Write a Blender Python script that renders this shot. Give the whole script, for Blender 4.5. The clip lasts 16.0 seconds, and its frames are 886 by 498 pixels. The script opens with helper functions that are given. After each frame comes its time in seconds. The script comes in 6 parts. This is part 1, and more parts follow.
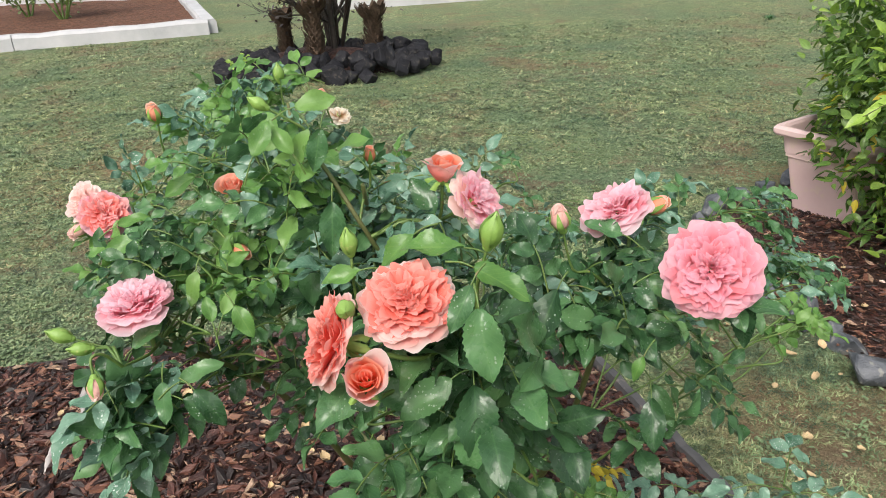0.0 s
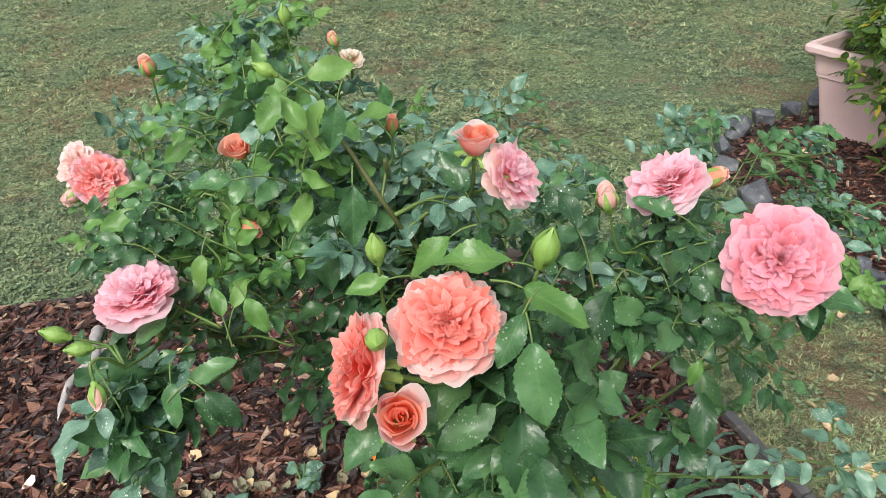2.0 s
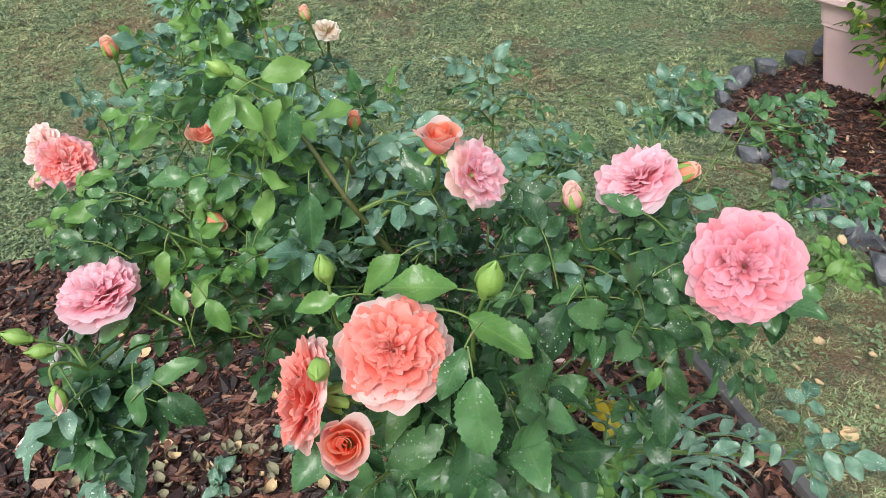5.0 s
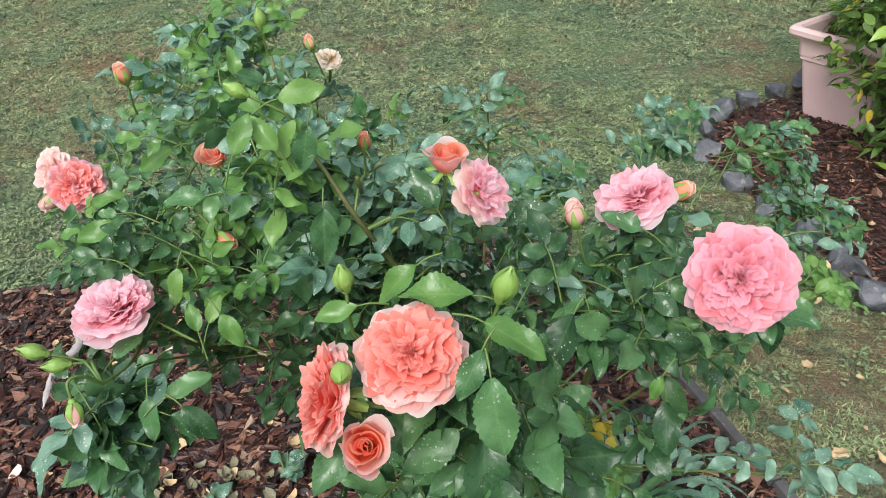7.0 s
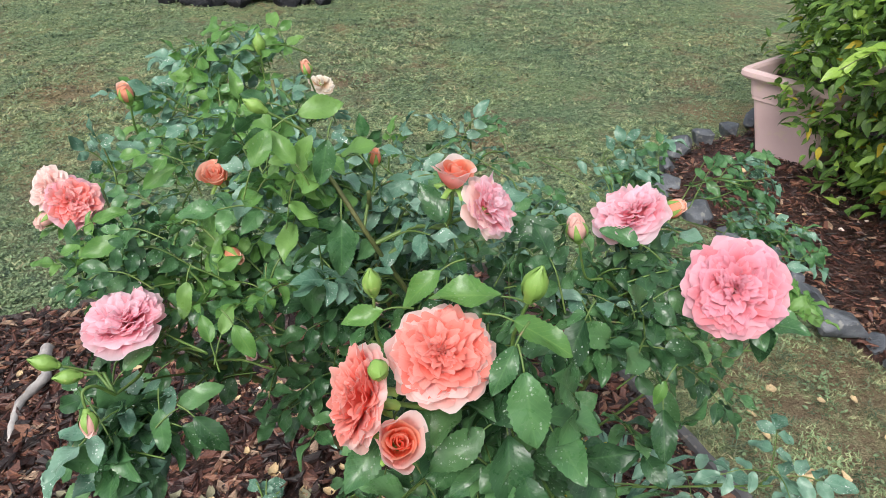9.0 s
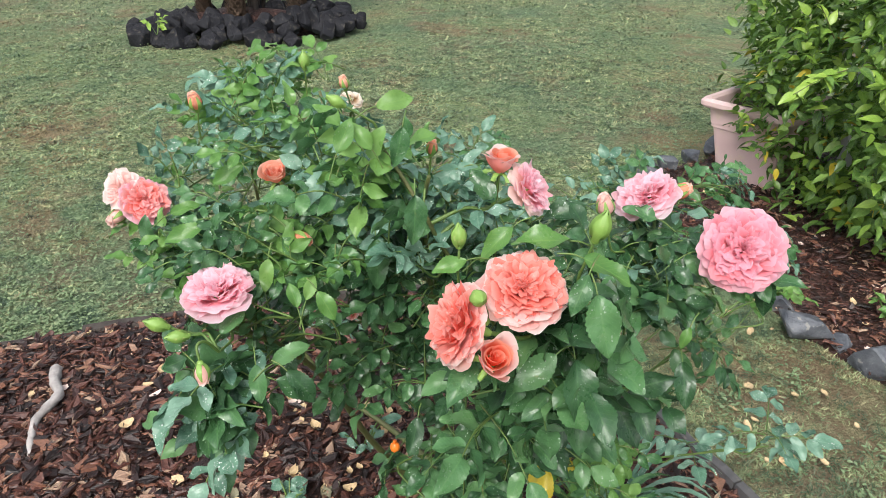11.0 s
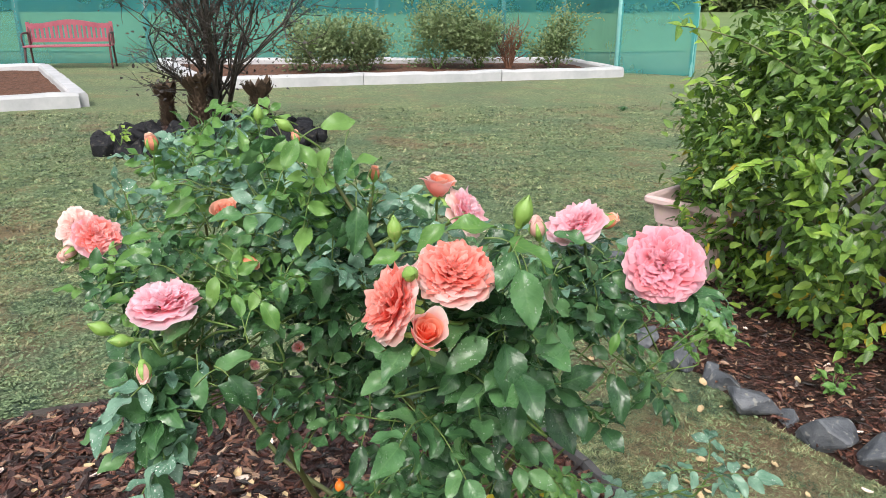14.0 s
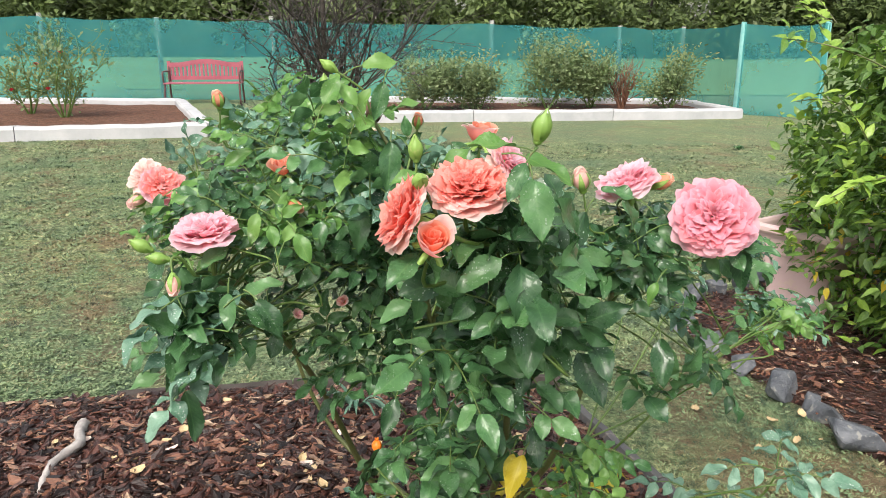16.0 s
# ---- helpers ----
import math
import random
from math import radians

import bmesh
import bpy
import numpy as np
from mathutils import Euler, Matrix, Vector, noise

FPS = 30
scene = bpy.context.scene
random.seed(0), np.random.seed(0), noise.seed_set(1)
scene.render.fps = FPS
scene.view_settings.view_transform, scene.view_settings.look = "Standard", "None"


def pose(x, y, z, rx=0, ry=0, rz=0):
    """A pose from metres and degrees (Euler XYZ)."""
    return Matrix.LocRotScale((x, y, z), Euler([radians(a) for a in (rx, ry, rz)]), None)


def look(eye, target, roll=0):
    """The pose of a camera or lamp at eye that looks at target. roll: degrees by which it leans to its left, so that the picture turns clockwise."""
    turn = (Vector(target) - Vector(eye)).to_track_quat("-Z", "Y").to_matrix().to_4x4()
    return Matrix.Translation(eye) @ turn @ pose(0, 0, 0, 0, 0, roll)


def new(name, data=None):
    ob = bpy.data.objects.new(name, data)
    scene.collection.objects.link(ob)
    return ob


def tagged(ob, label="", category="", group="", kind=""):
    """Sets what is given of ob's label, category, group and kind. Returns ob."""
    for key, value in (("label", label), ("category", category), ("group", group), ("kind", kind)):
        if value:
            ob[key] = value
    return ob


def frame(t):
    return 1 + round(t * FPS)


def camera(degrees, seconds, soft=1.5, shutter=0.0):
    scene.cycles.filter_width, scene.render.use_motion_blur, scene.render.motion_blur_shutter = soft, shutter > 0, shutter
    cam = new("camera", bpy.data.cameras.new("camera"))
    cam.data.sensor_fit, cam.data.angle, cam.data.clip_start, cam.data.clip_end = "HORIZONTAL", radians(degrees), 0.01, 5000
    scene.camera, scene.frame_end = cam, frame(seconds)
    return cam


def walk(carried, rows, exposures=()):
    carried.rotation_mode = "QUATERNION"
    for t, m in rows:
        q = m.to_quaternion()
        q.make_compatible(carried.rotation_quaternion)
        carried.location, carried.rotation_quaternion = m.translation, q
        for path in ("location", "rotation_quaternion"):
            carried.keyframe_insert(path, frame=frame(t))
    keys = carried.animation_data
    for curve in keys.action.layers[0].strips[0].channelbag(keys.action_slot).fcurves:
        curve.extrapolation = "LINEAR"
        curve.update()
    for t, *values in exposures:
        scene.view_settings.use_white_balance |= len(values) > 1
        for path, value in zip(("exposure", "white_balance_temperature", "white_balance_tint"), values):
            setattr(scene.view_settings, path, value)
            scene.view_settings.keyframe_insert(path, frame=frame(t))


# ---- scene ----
cam = camera(61.5, 16.0, 0.7)
PATH = [
    (0, (-0.005, 0.03, 1.374), (-0.011, 1.843, 0.53), -3.5),
    (0.5, (0.018, 0.035, 1.382), (-0.021, 1.828, 0.495), -3.1),
    (1, (0.005, 0.065, 1.392), (-0.049, 1.83, 0.453), -2.9),
    (1.5, (-0.026, 0.117, 1.392), (-0.074, 1.847, 0.39), -3.4),
    (2, (-0.029, 0.151, 1.407), (-0.066, 1.849, 0.351), -4.2),
    (2.5, (-0.004, 0.165, 1.427), (-0.039, 1.836, 0.329), -4.7),
    (3, (0.016, 0.175, 1.441), (-0.023, 1.817, 0.299), -4.7),
    (3.5, (0.019, 0.185, 1.443), (-0.027, 1.798, 0.26), -4.6),
    (4, (0.021, 0.203, 1.448), (-0.036, 1.795, 0.239), -4.6),
    (6.5, (0.004, 0.171, 1.455), (-0.045, 1.815, 0.317), -4.1),
    (7, (-0.006, 0.163, 1.455), (-0.019, 1.819, 0.333), -3.8),
    (7.5, (-0.029, 0.155, 1.447), (0.004, 1.823, 0.344), -3.1),
    (8, (-0.059, 0.152, 1.446), (0.019, 1.832, 0.363), -2.2),
    (8.5, (-0.07, 0.145, 1.449), (0.039, 1.837, 0.389), -1.7),
    (9, (-0.069, 0.128, 1.449), (0.047, 1.832, 0.408), -1.4),
    (11.5, (-0.236, -0.039, 1.441), (0.048, 1.716, 0.526), -1.1),
    (12, (-0.252, -0.047, 1.427), (0.08, 1.715, 0.542), -1.5),
    (12.5, (-0.257, -0.052, 1.414), (0.099, 1.723, 0.564), -1.9),
    (13, (-0.247, -0.071, 1.384), (0.121, 1.726, 0.587), -2.1),
    (13.5, (-0.239, -0.087, 1.359), (0.137, 1.74, 0.637), -1.4),
    (14, (-0.192, -0.123, 1.338), (0.167, 1.735, 0.691), 0.0),
    (14.5, (-0.161, -0.146, 1.307), (0.137, 1.738, 0.709), 0.7),
    (15, (-0.14, -0.155, 1.269), (0.078, 1.746, 0.688), 0.4),
    (15.5, (-0.12, -0.159, 1.244), (0.021, 1.754, 0.678), 0.1),
    (16, (-0.096, -0.161, 1.204), (-0.023, 1.765, 0.67), -0.1),
]
walk(cam, [(t, look(eye, target, roll)) for t, eye, target, roll in PATH], [(0, 0.84, 6780, 10), (3.0, 0.80, 6500, 10), (9.0, 0.81, 6450, 10), (12, 0.98, 6500, 10), (14, 0.95, 6600, 10), (15.2, 1.06, 6800, 10), (16, 1.10, 6850, 10)])

# ---- light ----
SUN_UP, SUN_ROUND = 50.0, 200.0
world = bpy.data.worlds.new("overcast_sky")
scene.world = world
world.use_nodes = True
_w = world.node_tree
_w.nodes.clear()
_sky = _w.nodes.new("ShaderNodeTexSky")
_sky.sky_type, _sky.sun_disc = "NISHITA", False
_sky.sun_elevation, _sky.sun_rotation = radians(SUN_UP), radians(SUN_ROUND)
_sky.dust_density, _sky.air_density = 4.0, 1.2
_soft = _w.nodes.new("ShaderNodeHueSaturation")
_soft.inputs["Saturation"].default_value = 0.42
_bg = _w.nodes.new("ShaderNodeBackground")
_bg.inputs["Strength"].default_value = 0.116
_wo = _w.nodes.new("ShaderNodeOutputWorld")
_w.links.new(_sky.outputs["Color"], _soft.inputs["Color"])
_w.links.new(_soft.outputs["Color"], _bg.inputs["Color"])
_w.links.new(_bg.outputs["Background"], _wo.inputs["Surface"])
sun = new("sun", bpy.data.lights.new("sun", "SUN"))
sun.data.energy, sun.data.angle, sun.data.color = 1.55, radians(28), (1.0, 0.97, 0.93)
sun.matrix_world = Euler((radians(90 - SUN_UP), 0, radians(180 - SUN_ROUND))).to_matrix().to_4x4()


# ---- materials ----
class Nodes:
    """A small helper round one material's node tree."""

    def __init__(self, name):
        self.m = bpy.data.materials.new(name)
        self.m.use_nodes = True
        self.t = self.m.node_tree
        self.bsdf = self.t.nodes["Principled BSDF"]
        self.out = self.t.nodes["Material Output"]

    def add(self, kind, **values):
        n = self.t.nodes.new("ShaderNode" + kind)
        for k, v in values.items():
            n.inputs[k.replace("_", " ")].default_value = v
        return n

    def link(self, a, b):
        self.t.links.new(a, b)

    def coord(self, which="Object"):
        return self.t.nodes.new("ShaderNodeTexCoord").outputs[which]

    def place(self):
        return self.t.nodes.new("ShaderNodeNewGeometry").outputs["Position"]

    def island(self):
        return self.t.nodes.new("ShaderNodeNewGeometry").outputs["Random Per Island"]

    def any_random(self):
        """A random number for each object and each loose piece."""
        a = self.t.nodes.new("ShaderNodeObjectInfo").outputs["Random"]
        return self.math("FRACT", self.math("ADD", a, self.math("MULTIPLY", self.island(), 7.31)))

    def noise(self, scale, where=None, detail=4.0, rough=0.55, out="Fac"):
        n = self.add("TexNoise", Scale=scale, Detail=detail, Roughness=rough)
        self.link(where or self.place(), n.inputs["Vector"])
        return n.outputs[out]

    def ramp(self, fac, *stops):
        n = self.t.nodes.new("ShaderNodeValToRGB")
        e = n.color_ramp.elements
        while len(e) < len(stops):
            e.new(0.5)
        for el, (p, c) in zip(e, stops):
            el.position, el.color = p, (*c, 1) if len(c) == 3 else c
        self.link(fac, n.inputs["Fac"])
        return n.outputs["Color"]

    def math(self, op, a, b=None):
        n = self.t.nodes.new("ShaderNodeMath")
        n.operation = op
        for i, v in enumerate((a, b)):
            if v is None:
                continue
            if isinstance(v, (int, float)):
                n.inputs[i].default_value = v
            else:
                self.link(v, n.inputs[i])
        return n.outputs[0]

    def mix(self, fac, a, b, blend="MIX"):
        n = self.t.nodes.new("ShaderNodeMix")
        n.data_type, n.blend_type = "RGBA", blend
        for k, v in ((0, fac), (6, a), (7, b)):
            if isinstance(v, (int, float)):
                n.inputs[k].default_value = v
            elif isinstance(v, tuple):
                n.inputs[k].default_value = (*v, 1)
            else:
                self.link(v, n.inputs[k])
        return n.outputs[2]

    def bump(self, height, distance, strength=1.0):
        n = self.add("Bump", Strength=strength, Distance=distance)
        self.link(height, n.inputs["Height"])
        self.link(n.outputs["Normal"], self.bsdf.inputs["Normal"])
        return n.outputs["Normal"]

    def done(self, color=None, rough=0.6, spec=0.5, metal=0.0):
        if color is not None:
            if isinstance(color, tuple):
                self.bsdf.inputs["Base Color"].default_value = (*color, 1)
            else:
                self.link(color, self.bsdf.inputs["Base Color"])
        if isinstance(rough, (int, float)):
            self.bsdf.inputs["Roughness"].default_value = rough
        else:
            self.link(rough, self.bsdf.inputs["Roughness"])
        self.bsdf.inputs["Specular IOR Level"].default_value = spec
        self.bsdf.inputs["Metallic"].default_value = metal
        return self.m

    def thin(self, color, share):
        """Lets a share of the light through, for leaves and petals."""
        tr = self.add("BsdfTranslucent")
        self.link(color, tr.inputs["Color"])
        mx = self.add("MixShader", Fac=share)
        self.link(self.bsdf.outputs[0], mx.inputs[1])
        self.link(tr.outputs[0], mx.inputs[2])
        self.link(mx.outputs[0], self.out.inputs["Surface"])


def leaf_material(name, dark, mid, light, rough=0.38, drops=0.5, through_share=0.25):
    n = Nodes(name)
    uv = n.coord("UV")
    sep = n.t.nodes.new("ShaderNodeSeparateXYZ")
    n.link(uv, sep.inputs[0])
    r = n.any_random()
    c = n.ramp(r, (0.0, dark), (0.55, mid), (1.0, light))
    c = n.mix(0.35, c, n.ramp(n.noise(60.0), (0.3, dark), (0.75, light)))
    off = n.math("ABSOLUTE", n.math("SUBTRACT", sep.outputs[0], 0.5))
    rib = n.ramp(off, (0.0, (1, 1, 1)), (0.05, (0, 0, 0)))
    c = n.mix(n.math("MULTIPLY", rib, 0.45), c, light)
    # side veins run slanting from the midrib to the edge
    wave = n.math("SINE", n.math("MULTIPLY", n.math("SUBTRACT", sep.outputs[1], n.math("MULTIPLY", off, 0.55)), 58.0))
    c = n.mix(n.ramp(wave, (0.80, (0, 0, 0)), (0.98, (0.22, 0.22, 0.22))), c, light)
    # drops of many sizes, lying here and there
    vor = n.add("TexVoronoi", Scale=430.0)
    n.link(n.place(), vor.inputs["Vector"])
    each = n.t.nodes.new("ShaderNodeSeparateColor")
    n.link(vor.outputs["Color"], each.inputs[0])
    reach = n.math("MULTIPLY", n.math("POWER", each.outputs[0], 2.4 if drops > 1 else 4.0), 0.58)
    drop = n.math("GREATER_THAN", reach, n.math("ADD", vor.outputs["Distance"], 0.05))
    wet = n.ramp(n.noise(30.0, None, 5.0, 0.7), (0.48, (0, 0, 0)), (0.58, (1, 1, 1)))
    wet = n.math("MULTIPLY", wet, n.ramp(n.math("FRACT", n.math("MULTIPLY", r, 5.7)), (0.30, (0.12, 0.12, 0.12)), (0.60, (1, 1, 1))))
    dropped = n.math("MULTIPLY", n.math("MULTIPLY", drop, wet), drops)
    # the near-white on each drop paints in the sky it would mirror
    c = n.mix(n.math("MULTIPLY", dropped, 0.80), c, (0.78, 0.82, 0.79))
    height = n.math("ADD", n.math("MULTIPLY", wave, 0.016), n.math("MULTIPLY", dropped, 0.8))
    height = n.math("ADD", height, n.math("MULTIPLY", n.noise(45.0, detail=2.0), 1.25))
    height = n.math("ADD", height, n.math("MULTIPLY", n.noise(160.0, detail=3.0), 0.35))
    n.bump(height, 0.0024, 0.7)
    film = n.ramp(n.noise(22.0, None, 4.0, 0.7), (0.38, (rough * 0.62,) * 3), (0.62, (rough * 1.35,) * 3))
    n.done(c, n.mix(n.ramp(dropped, (0.0, (0, 0, 0)), (0.4, (1, 1, 1))), film, (0.08, 0.08, 0.08)), 0.44)
    n.thin(c, through_share)
    return n.m


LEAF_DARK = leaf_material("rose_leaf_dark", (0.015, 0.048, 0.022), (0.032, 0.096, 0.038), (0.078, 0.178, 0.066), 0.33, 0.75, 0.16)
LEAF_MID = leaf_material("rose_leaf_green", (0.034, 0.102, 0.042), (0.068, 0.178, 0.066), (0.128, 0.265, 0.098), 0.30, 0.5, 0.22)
LEAF_YOUNG = leaf_material("rose_leaf_young", (0.072, 0.190, 0.044), (0.118, 0.270, 0.064), (0.190, 0.340, 0.090), 0.36, 0.15, 0.3)
LEAF_BLUE = leaf_material("rose_leaf_bluish", (0.060, 0.155, 0.098), (0.122, 0.250, 0.170), (0.215, 0.355, 0.265), 0.30, 1.3, 0.2)
LEAF_YELLOW = leaf_material("rose_leaf_yellow", (0.45, 0.34, 0.02), (0.60, 0.46, 0.03), (0.70, 0.60, 0.10), 0.5, 0.1, 0.3)
CLIMB_LEAF = leaf_material("climber_leaf", (0.028, 0.080, 0.020), (0.105, 0.225, 0.048), (0.260, 0.410, 0.090), 0.30, 0.05, 0.30)
CLIMB_YOUNG = leaf_material("climber_leaf_young", (0.17, 0.33, 0.05), (0.27, 0.44, 0.07), (0.40, 0.56, 0.11), 0.34, 0.03, 0.36)
SHRUB_LEAF = leaf_material("shrub_leaf", (0.095, 0.145, 0.060), (0.155, 0.220, 0.095), (0.25, 0.32, 0.15), 0.5, 0.0, 0.35)
TREE_LEAF = leaf_material("tree_leaf", (0.040, 0.066, 0.022), (0.078, 0.120, 0.040), (0.18, 0.24, 0.075), 0.6, 0.0, 0.25)


def petal_material(name, base, body, edge, back=0.3):
    n = Nodes(name)
    uv = n.coord("UV")
    sep = n.t.nodes.new("ShaderNodeSeparateXYZ")
    n.link(uv, sep.inputs[0])
    f = n.math("ADD", sep.outputs[1], n.math("MULTIPLY", n.math("SUBTRACT", n.any_random(), 0.5), 0.16))
    f = n.math("ADD", f, n.math("MULTIPLY", n.math("SUBTRACT", n.noise(70.0), 0.5), 0.22))
    c = n.ramp(f, (0.18, base), (0.58, body), (1.0, edge))
    # some petals keep the deeper colour of their base, others have faded
    c = n.mix(n.ramp(n.any_random(), (0.0, (0.45, 0.45, 0.45)), (0.45, (0, 0, 0))), c, base)
    c = n.mix(n.ramp(n.any_random(), (0.6, (0, 0, 0)), (1.0, (0.5, 0.5, 0.5))), c, edge)
    vein = n.add("TexNoise", Scale=1.0, Detail=2.0)
    mp = n.add("Mapping")
    mp.inputs["Scale"].default_value = (34.0, 2.0, 1.0)
    n.link(uv, mp.inputs["Vector"])
    n.link(mp.outputs[0], vein.inputs["Vector"])
    n.bump(vein.outputs["Fac"], 0.0012, 0.6)
    n.done(c, 0.55, 0.25)
    n.thin(c, back)
    return n.m


PETAL_PINK = petal_material("petal_pink", (0.86, 0.26, 0.27), (0.86, 0.32, 0.39), (0.88, 0.48, 0.58), 0.5)
PETAL_PALE = petal_material("petal_pale_pink", (0.86, 0.34, 0.39), (0.86, 0.41, 0.49), (0.87, 0.53, 0.61), 0.5)
PETAL_BLUSH = petal_material("petal_blush", (0.92, 0.54, 0.48), (0.92, 0.66, 0.62), (0.93, 0.78, 0.75), 0.48)
PETAL_CORAL = petal_material("petal_coral", (0.92, 0.185, 0.13), (0.92, 0.30, 0.24), (0.93, 0.49, 0.44), 0.54)
PETAL_ROSE = petal_material("petal_rose", (0.94, 0.40, 0.46), (0.94, 0.55, 0.63), (0.95, 0.75, 0.82), 0.62)
PETAL_PEACH = petal_material("petal_peach", (0.92, 0.34, 0.22), (0.93, 0.43, 0.31), (0.93, 0.60, 0.49), 0.5)
PETAL_LIP = petal_material("petal_coral_pale_lip", (0.93, 0.36, 0.30), (0.93, 0.52, 0.49), (0.94, 0.78, 0.76), 0.6)
PETAL_CORALPINK = petal_material("petal_coral_pink", (0.93, 0.22, 0.15), (0.94, 0.34, 0.31), (0.95, 0.58, 0.58), 0.54)
PETAL_GLOW = petal_material("petal_glowing_coral", (0.95, 0.20, 0.10), (0.95, 0.29, 0.17), (0.95, 0.55, 0.42), 0.70)
PETAL_BUD = petal_material("petal_bud", (0.90, 0.36, 0.22), (0.91, 0.47, 0.33), (0.91, 0.62, 0.50), 0.4)
PETAL_BUDPALE = petal_material("petal_bud_pale", (0.86, 0.52, 0.46), (0.87, 0.55, 0.50), (0.88, 0.66, 0.60), 0.4)
PETAL_DRY = petal_material("petal_dry", (0.50, 0.28, 0.13), (0.78, 0.66, 0.52), (0.86, 0.80, 0.72))


def stem_material(name, a, b, c):
    n = Nodes(name)
    col = n.mix(n.ramp(n.noise(18.0), (0.35, (0, 0, 0)), (0.7, (1, 1, 1))), a, b)
    col = n.mix(n.ramp(n.noise(140.0), (0.6, (0, 0, 0)), (0.72, (1, 1, 1))), col, c)
    n.bump(n.noise(220.0), 0.0012, 0.6)
    return n.done(col, 0.5)


STEM_GREEN = stem_material("stem_green", (0.075, 0.145, 0.03), (0.12, 0.19, 0.045), (0.18, 0.13, 0.06))
STEM_OLD = stem_material("cane_old", (0.08, 0.11, 0.03), (0.13, 0.13, 0.05), (0.12, 0.08, 0.05))
TWIG_DARK = stem_material("twig_dark", (0.022, 0.018, 0.016), (0.045, 0.034, 0.028), (0.07, 0.06, 0.05))
BUD_GREEN = stem_material("bud_green", (0.17, 0.30, 0.06), (0.22, 0.36, 0.08), (0.30, 0.36, 0.12))


def lawn_material():
    n = Nodes("lawn")
    p = n.place()
    fine = n.noise(210.0, p, 3.0, 0.75)
    small = n.noise(46.0, p, 4.0, 0.75)
    clump = n.noise(13.0, p, 6.0, 0.8)
    dark = n.ramp(small, (0.44, (0.046, 0.074, 0.040)), (0.56, (0.165, 0.222, 0.128)))
    light = n.ramp(small, (0.43, (0.098, 0.118, 0.064)), (0.57, (0.350, 0.380, 0.245)))
    dry = n.ramp(fine, (0.38, (0.105, 0.092, 0.058)), (0.62, (0.290, 0.255, 0.175)))
    soil = n.ramp(fine, (0.35, (0.095, 0.064, 0.046)), (0.65, (0.200, 0.145, 0.108)))
    c = n.mix(n.ramp(clump, (0.46, (0, 0, 0)), (0.54, (1, 1, 1))), dark, light)
    c = n.mix(1.0, c, n.ramp(n.noise(20.0, p, 5.0, 0.8), (0.42, (0.62, 0.64, 0.66)), (0.58, (1.28, 1.28, 1.24))), "MULTIPLY")
    c = n.mix(n.ramp(n.noise(1.7, p, 7.0, 0.75), (0.46, (0.75, 0.75, 0.75)), (0.56, (0, 0, 0))), c, n.mix(0.5, dark, (0.13, 0.20, 0.11)))
    c = n.mix(n.ramp(n.noise(3.1, p, 7.0, 0.8), (0.52, (0, 0, 0)), (0.62, (0.85, 0.85, 0.85))), c, dry)
    c = n.mix(n.ramp(n.noise(1.45, p, 7.0, 0.72), (0.560, (0, 0, 0)), (0.635, (0.9, 0.9, 0.9))), c, soil)
    # the trodden strip between the two beds is worn to the soil
    sep = n.t.nodes.new("ShaderNodeSeparateXYZ")
    n.link(p, sep.inputs[0])
    worn = n.math("SUBTRACT", 1.0, n.math("MULTIPLY", n.math("ABSOLUTE", n.math("SUBTRACT", sep.outputs[0], 1.1)), 1.7))
    worn = n.math("MULTIPLY", worn, n.ramp(n.math("MULTIPLY", sep.outputs[1], 0.25), (0.55, (1, 1, 1)), (0.85, (0, 0, 0))))
    worn = n.math("ADD", worn, n.math("SUBTRACT", n.noise(9.0, p, 5.0, 0.8), 0.58))
    c = n.mix(n.ramp(worn, (0.15, (0, 0, 0)), (0.45, (0.85, 0.85, 0.85))), c, n.mix(n.ramp(n.noise(24.0, p), (0.40, (0, 0, 0)), (0.50, (1, 1, 1))), dry, soil))
    c = n.mix(n.ramp(n.noise(1.1, None, 6.0, 0.7), (0.50, (0, 0, 0)), (0.60, (0.75, 0.75, 0.75))), c, n.mix(0.5, dark, (0.115, 0.185, 0.115)))
    c = n.mix(n.ramp(n.noise(0.8, None, 7.0, 0.72), (0.53, (0, 0, 0)), (0.62, (0.8, 0.8, 0.8))), c, n.mix(0.5, soil, (0.23, 0.175, 0.115)))
    c = n.mix(1.0, c, n.ramp(n.noise(0.6, p, 4.0, 0.6), (0.38, (1.32, 1.40, 1.36)), (0.62, (2.00, 1.84, 1.50))), "MULTIPLY")
    # further off the grass is greener and unmown, its sunlit brightness put into the colour
    far_bright = n.math("ADD", n.math("MULTIPLY", sep.outputs[1], 0.1), n.math("MULTIPLY", n.math("SUBTRACT", n.noise(0.5, p, 5.0, 0.65), 0.5), 1.4))
    c = n.mix(n.ramp(far_bright, (0.62, (0, 0, 0)), (1.0, (0.5, 0.5, 0.5))), c, n.ramp(small, (0.40, (0.15, 0.20, 0.10)), (0.60, (0.36, 0.41, 0.22))))
    n.bump(n.math("ADD", fine, n.math("ADD", n.math("MULTIPLY", small, 2.0), n.math("MULTIPLY", clump, 4.0))), 0.016, 1.0)
    return n.done(c, 0.8, 0.2)


